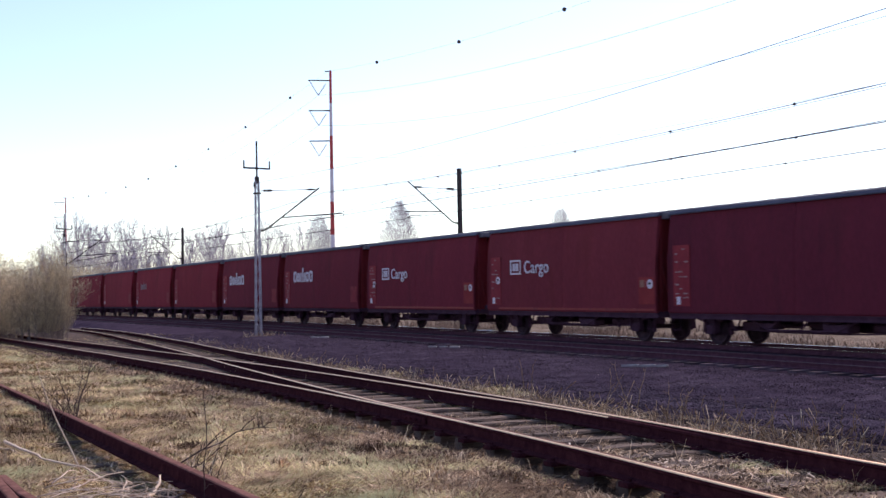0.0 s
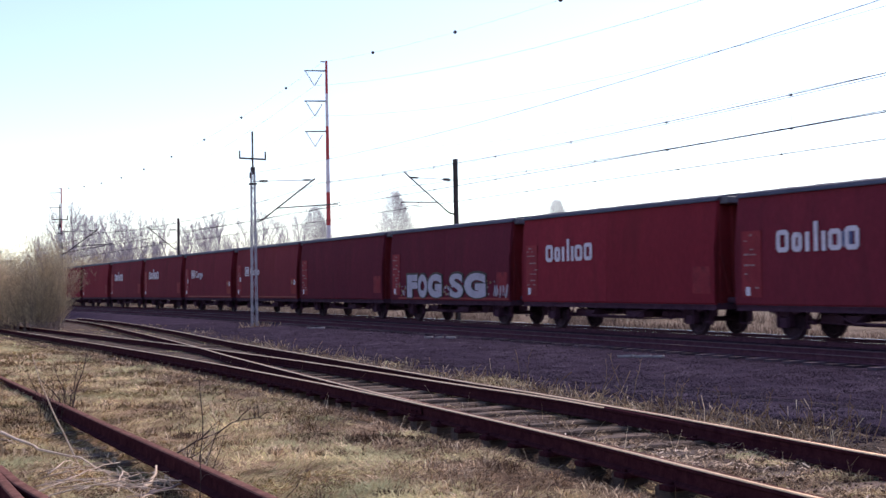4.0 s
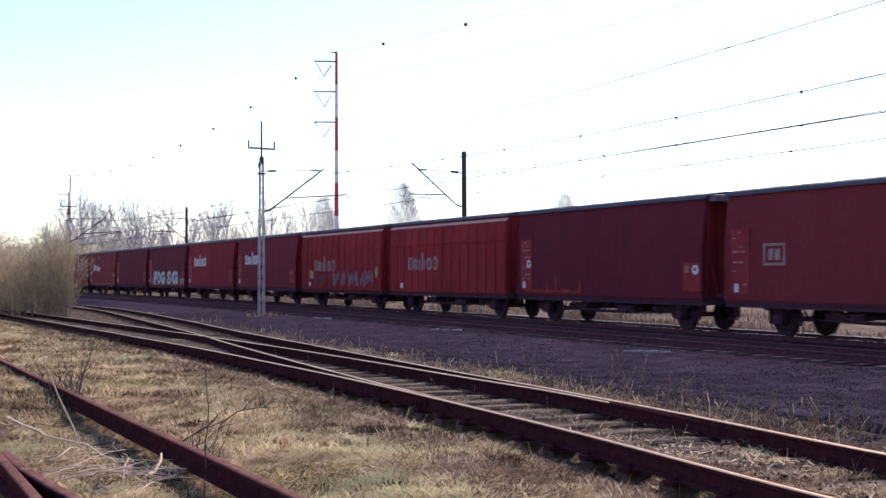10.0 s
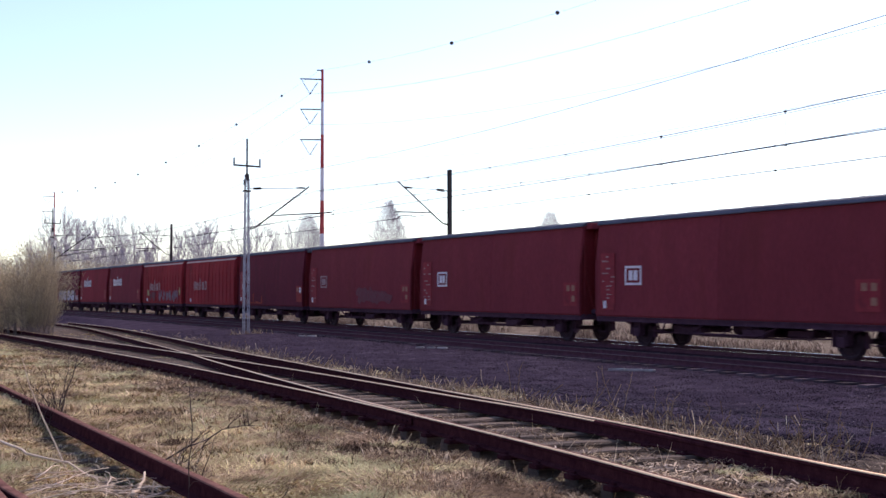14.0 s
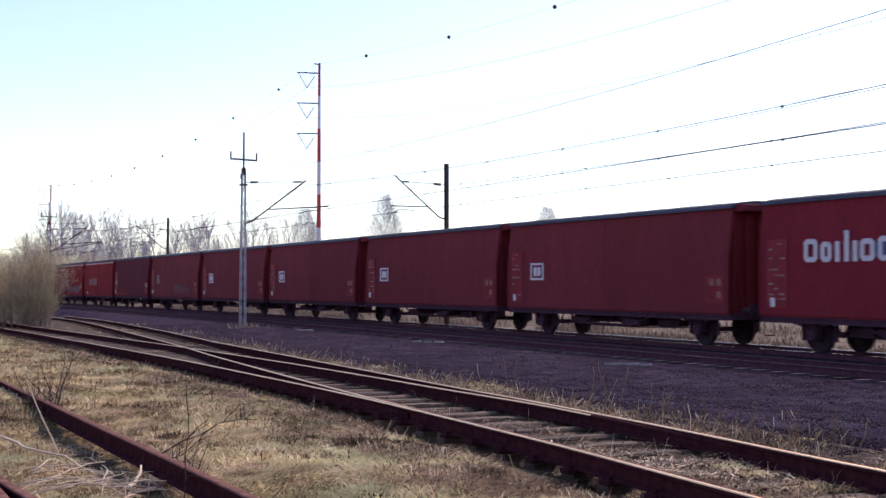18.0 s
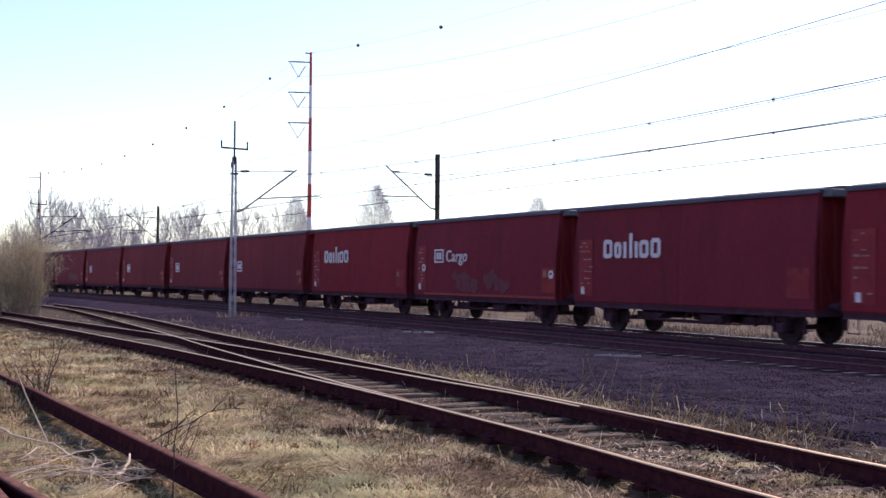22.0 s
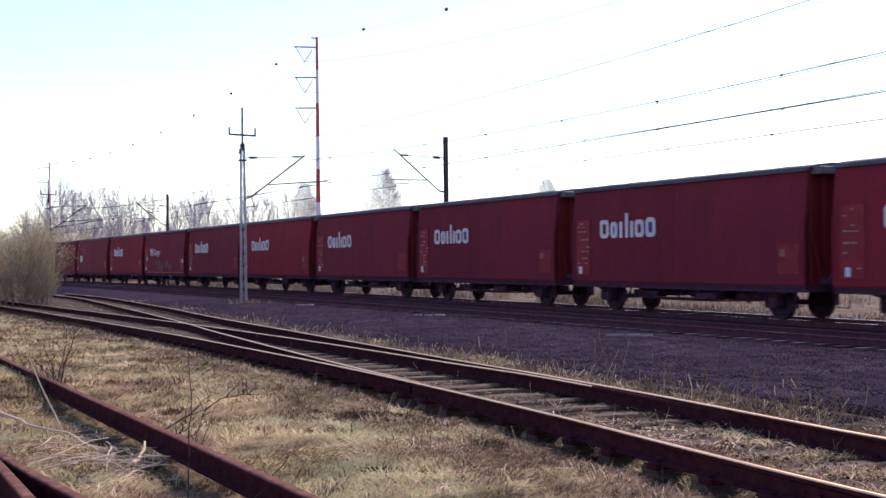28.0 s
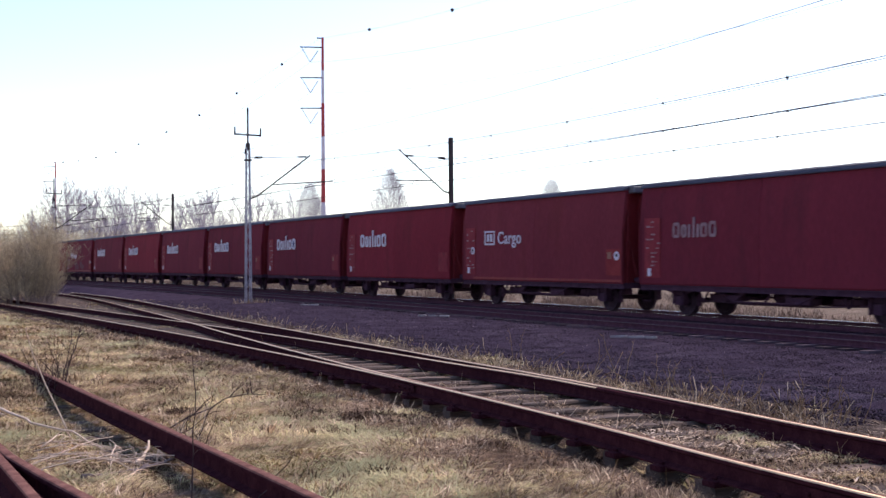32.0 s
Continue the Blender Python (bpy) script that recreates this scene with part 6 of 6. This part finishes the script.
# saplings, a low bush and a dry leaning stem by the spur track
def sapling(base, top, r, mat, label, seed, shoots, length, bow=0.03, name="sapling", category="sapling", group="saplings by the spur"):
    """A thin stem from base to top with side twigs, each a part."""
    rnd = random.Random(seed)
    base, top = Vector(base), Vector(top)
    root = tagged(new(name), label, category, group)
    root.location = base
    n, pts = 8, []
    for i in range(n + 1):
        u = i / n
        pts.append((top - base) * u + Vector((rnd.uniform(-1, 1), rnd.uniform(-1, 1), 0)) * 0.012 * min(1, 3 * u) + Vector((bow, 0, 0)) * 4 * u * (1 - u))
    pts[0].z -= 0.05
    bm = bmesh.new()
    rod(bm, pts, r, r * 0.35)
    part("stem", bm, mat, root)
    for k in range(shoots):
        u = 0.22 + 0.72 * (k + rnd.random()) / shoots
        i = min(n - 1, int(u * n))
        p = pts[i].lerp(pts[i + 1], u * n - i)
        ang = rnd.uniform(0, 6.28)
        d = Vector((math.cos(ang), math.sin(ang), rnd.uniform(0.3, 1.1))).normalized() * length * rnd.uniform(0.4, 1.0) * (1.15 - 0.7 * u)
        m = p + d * 0.5 + Vector((0, 0, rnd.uniform(-0.02, 0.02)))
        bm = bmesh.new()
        rod(bm, [p, m, p + d + Vector((0, 0, 0.12 * d.length))], r * 0.4, r * 0.2, 4)
        part("twig", bm, mat, root)
    return root


DARKSAP, PALESAP = "thin leafless sapling growing beside the rusty spur rail", "pale dry leaning stem beside the rusty spur rail"
sapling((1.83, 6.70, 0.04), (1.853, 6.70, 0.93), 0.0055, SAPBARK, DARKSAP, 1, 5, 0.09, 0.008)
sapling((2.12, 6.477, 0.05), (2.38, 6.477, 0.34), 0.004, SAPBARK, DARKSAP, 9, 2, 0.08, 0.0)
sapling((1.75, 9.99, 0.04), (1.36, 9.99, 0.98), 0.009, DEADWOOD, PALESAP, 2, 1, 0.16, -0.03)
sapling((2.32, 14.0, 0.05), (2.56, 14.05, 0.88), 0.010, SAPBARK, DARKSAP, 3, 9, 0.26, 0.0)
sapling((2.36, 14.4, 0.05), (2.24, 14.5, 0.62), 0.008, SAPBARK, DARKSAP, 4, 9, 0.26)
sapling((2.34, 14.0, 0.05), (1.98, 14.0, 0.55), 0.008, SAPBARK, DARKSAP, 5, 8, 0.24)
sapling((2.50, 15.2, 0.05), (2.66, 15.3, 0.74), 0.008, SAPBARK, DARKSAP, 6, 9, 0.26)
def bent_twig(pts, r, label, shoots, seed):
    """A long bent bare twig with short side shoots, each a part."""
    rnd = random.Random(seed)
    root = tagged(new("leaning_twig"), label, "twig", "saplings by the spur")
    root.location = pts[0]
    local = [Vector(q) - Vector(pts[0]) for q in pts]
    bm = bmesh.new()
    rod(bm, local, r, r * 0.4)
    part("stem", bm, SAPBARK, root)
    for _ in range(shoots):
        i = rnd.randrange(1, len(local) - 1)
        q = local[i].lerp(local[i + 1], rnd.random())
        e = q + Vector((rnd.uniform(-0.1, 0.16), rnd.uniform(-0.1, 0.1), rnd.uniform(0.02, 0.16)))
        bm = bmesh.new()
        rod(bm, [q, q.lerp(e, 0.5) + Vector((0, 0, 0.012)), e], r * 0.5, r * 0.25, 4)
        part("twig", bm, SAPBARK, root)
    return root


bent_twig([(2.27, 9.05, 0.05), (2.31, 9.08, 0.20), (2.48, 9.10, 0.285), (2.66, 9.15, 0.33), (2.80, 9.2, 0.40), (3.0, 9.25, 0.42), (3.18, 9.3, 0.40)], 0.0075, "long bent dark twig leaning over the spur rail", 9, 5)
bent_twig([(2.22, 8.9, 0.05), (2.30, 8.95, 0.16), (2.45, 9.0, 0.19), (2.62, 9.05, 0.30)], 0.007, "short forked twig behind the spur rail", 5, 6)
# taller single dead weeds behind the siding
twn = random.Random(55)
for x, y, h in ((8.46, 11.4, 0.62), (8.3, 10.2, 0.55), (8.2, 9.7, 0.45), (7.75, 7.85, 0.5), (8.2, 7.95, 0.45), (8.6, 12.3, 0.5), (9.0, 14.8, 0.6), (7.9, 8.6, 0.4), (8.0, 8.9, 0.35), (8.35, 10.6, 0.4), (7.6, 7.2, 0.35)):
    for k in range(2):
        bx, by = x + twn.uniform(-0.1, 0.1), y + twn.uniform(-0.1, 0.1)
        top = (bx + h * twn.uniform(-0.35, 0.35), by + h * twn.uniform(-0.35, 0.35), ground_z(bx, by) + h * twn.uniform(0.55, 1.0))
        sapling((bx, by, ground_z(bx, by)), top, 0.005, WEED, "tall pale dead weed behind the siding rail", twn.randrange(9999), 3, 0.16, twn.uniform(-0.07, 0.07), "tall_weed", "weed", "tall dead weeds")
brn = random.Random(77)
for k in range(16):
    x, y = 2.36 + brn.uniform(-0.02, 0.16), 9.0 + brn.uniform(-0.35, 0.35)
    sapling((x, y, 0.05), (x + brn.uniform(-0.22, 0.22), y + brn.uniform(-0.15, 0.15), brn.uniform(0.25, 0.5)), 0.0035, brn.choice((SAPBARK, SAPBARK, DEADWOOD)), "low thin bare twig behind the spur rail", 20 + k, 2, 0.12, brn.uniform(-0.05, 0.05))
for k in range(30):
    x, y = 2.20 + brn.uniform(-0.22, 0.16), 13.9 + brn.uniform(-0.5, 0.6)
    z = ground_z(x, y)
    sapling((x, y, z), (x + brn.uniform(-0.2, 0.2), y + brn.uniform(-0.15, 0.15), z + brn.uniform(0.18, 0.55)), 0.0036, SAPBARK, "low dark twig in a clump over the buried spur rail", 60 + k, 3, 0.14, brn.uniform(-0.05, 0.05))
for k, (x, y) in enumerate(((2.13, 7.62), (2.10, 7.78), (2.12, 8.75), (2.14, 8.6), (2.11, 8.45))):
    bm = bmesh.new()
    h, w = (0.10, 0.09) if k < 2 else (0.15, 0.05)
    rod(bm, [(0, 0, -0.03), (0.01, 0.01, h * 0.7), (w * 0.4, 0.02, h), (w, 0.03, h * 0.75), (w * 1.15, 0.03, h * 0.4)], 0.0045, 0.0025)
    loop = tagged(new("dry_loop_stem", mesh_of(bm, "dry_loop_stem", DEADWOOD, True)), "bent pale dry stem beside the spur rail", "weed", "bent stems by the spur")
    loop.location = (x - 0.05, y, ground_z(x - 0.05, y))


def branch(name, a, b, r, label, seed, mat=DEADWOOD, sag=0.03, forks=3):
    """A bent dead branch lying from a to b, with short forks."""
    rnd = random.Random(seed)
    a, b = Vector(a), Vector(b)
    n = 7
    pts = []
    for i in range(n + 1):
        u = i / n
        p = a.lerp(b, u) + Vector((rnd.uniform(-1, 1), rnd.uniform(-1, 1), rnd.uniform(-0.3, 0.6))) * (b - a).length * 0.025
        p.z -= 4 * u * (1 - u) * sag
        pts.append(p)
    bm = bmesh.new()
    rod(bm, pts, r, r * 0.4)
    for _ in range(forks):
        i = rnd.randrange(2, n)
        e = pts[i] + Vector((rnd.uniform(-1, 1), rnd.uniform(-1, 1), rnd.uniform(0.0, 0.7))).normalized() * (b - a).length * rnd.uniform(0.08, 0.2)
        rod(bm, [pts[i], pts[i].lerp(e, 0.5) + Vector((0, 0, 0.01)), e], r * 0.55, r * 0.25)
    return tagged(new(name, mesh_of(bm, name, mat, True)), label, "branch", "dead branches on the ground")


branch("dead_branch", (1.36, 11.6, 0.17), (1.82, 9.15, 0.07), 0.014, "long pale dead branch leaning down to the brush pile", 1, sag=0.0, forks=0)
branch("dead_branch", (1.90, 8.36, 0.07), (2.10, 8.80, 0.16), 0.018, "short pale broken branch propped on the pile", 2, forks=1)
branch("dead_branch", (1.45, 7.9, 0.08), (2.15, 8.25, 0.09), 0.022, "dark rotten branch half sunk in the grass", 3, mat=BARK, forks=1)
branch("dead_branch", (1.30, 12.2, 0.10), (1.62, 11.3, 0.08), 0.010, "pale dead branch on the matted grass", 4, forks=1)
br = random.Random(33)
for i in range(34):
    c = Vector((br.gauss(1.72, 0.19), br.gauss(8.62, 0.30), 0))
    a = br.gauss(-0.15, 0.65)
    h = br.uniform(0.14, 0.40)
    z = ground_z(c.x, c.y)
    d = Vector((math.cos(a), math.sin(a), 0)) * h
    branch("brushwood_stick", c - d + Vector((0, 0, z + br.uniform(0.01, 0.10))), c + d + Vector((0, 0, z + br.uniform(0.01, 0.12))), br.uniform(0.003, 0.0075), "thin pale stick in the brush pile", 100 + i, sag=br.uniform(-0.07, 0.02), forks=br.choice((1, 2, 2)))

# leaf and paper litter between the siding rails
rows = []
lr = np.random.RandomState(5)
for _ in range(700):
    x, y = lr.normal(6.0, 0.35), lr.normal(7.2, 0.7)
    rows.append((x, y, ground_z(x, y) + 0.008, lr.uniform(0, 6.28), lr.uniform(1.1, 1.55), lr.uniform(0.03, 0.14), lr.uniform(0.004, 0.02)))
for _ in range(800):
    y = 5 + 28 * lr.random_sample() ** 1.6
    x = x_far(y) + lr.normal(0.65, 0.3)
    rows.append((x, y, ground_z(x, y) + 0.03, lr.uniform(0, 6.28), lr.uniform(0.9, 1.5), lr.uniform(0.04, 0.16), lr.uniform(0.003, 0.014)))
tagged(new("litter", blade_mesh("litter", rows, LITTER)), "pale dry leaves and scraps between the rails", "litter", kind="stuff")

# dry scrub on the far side of the main line
FARWEED = island_material("far_brown_weeds", [(0.0, (0.09, 0.070, 0.062)), (0.6, (0.25, 0.205, 0.175)), (1.0, (0.52, 0.45, 0.40))])
fr = random.Random(71)
segs = []
for _ in range(46000):
    y = 8 + 125 * fr.random() ** 1.2
    x = line_x(y) + 3.9 + abs(fr.gauss(0, 6.0))
    if noise.noise((x * 0.25, y * 0.22, 5.0)) < -0.05:
        continue
    p = Vector((x, y, ground_z(x, y) - 0.05))
    h = fr.uniform(0.12, 0.5)
    d = Vector((fr.uniform(-0.4, 0.4), fr.uniform(-0.4, 0.4), 1)).normalized()
    m = p + d * h * 0.55
    t = m + (d + Vector((fr.uniform(-0.6, 0.6), fr.uniform(-0.6, 0.6), 0))).normalized() * h * 0.45
    segs += [(*p, 0.007, *m, 0.006), (*m, 0.006, *t, 0.010)]
tagged(new("far_scrub", prism_mesh("far_scrub", segs, FARWEED)), "dry brown scrub and weeds beyond the main line", "weeds", kind="stuff")



# ---- what moves ----
def motions():
    steps = [i / 15 for i in range(481)]
    turn_rate = math.degrees(SPEED / 0.46)
    for w, s0 in WAGONS:
        walk(w, [(t, on_line(s0 + SPEED * t)) for t in range(0, 33, 2)])
    for w, s0 in WAGONS:
        for c in w.children:
            if c.name.startswith("wheelset"):
                p = c.location.copy()
                walk(c, [(t, pose(*p, -(turn_rate * t) % 360)) for t in steps])


motions()
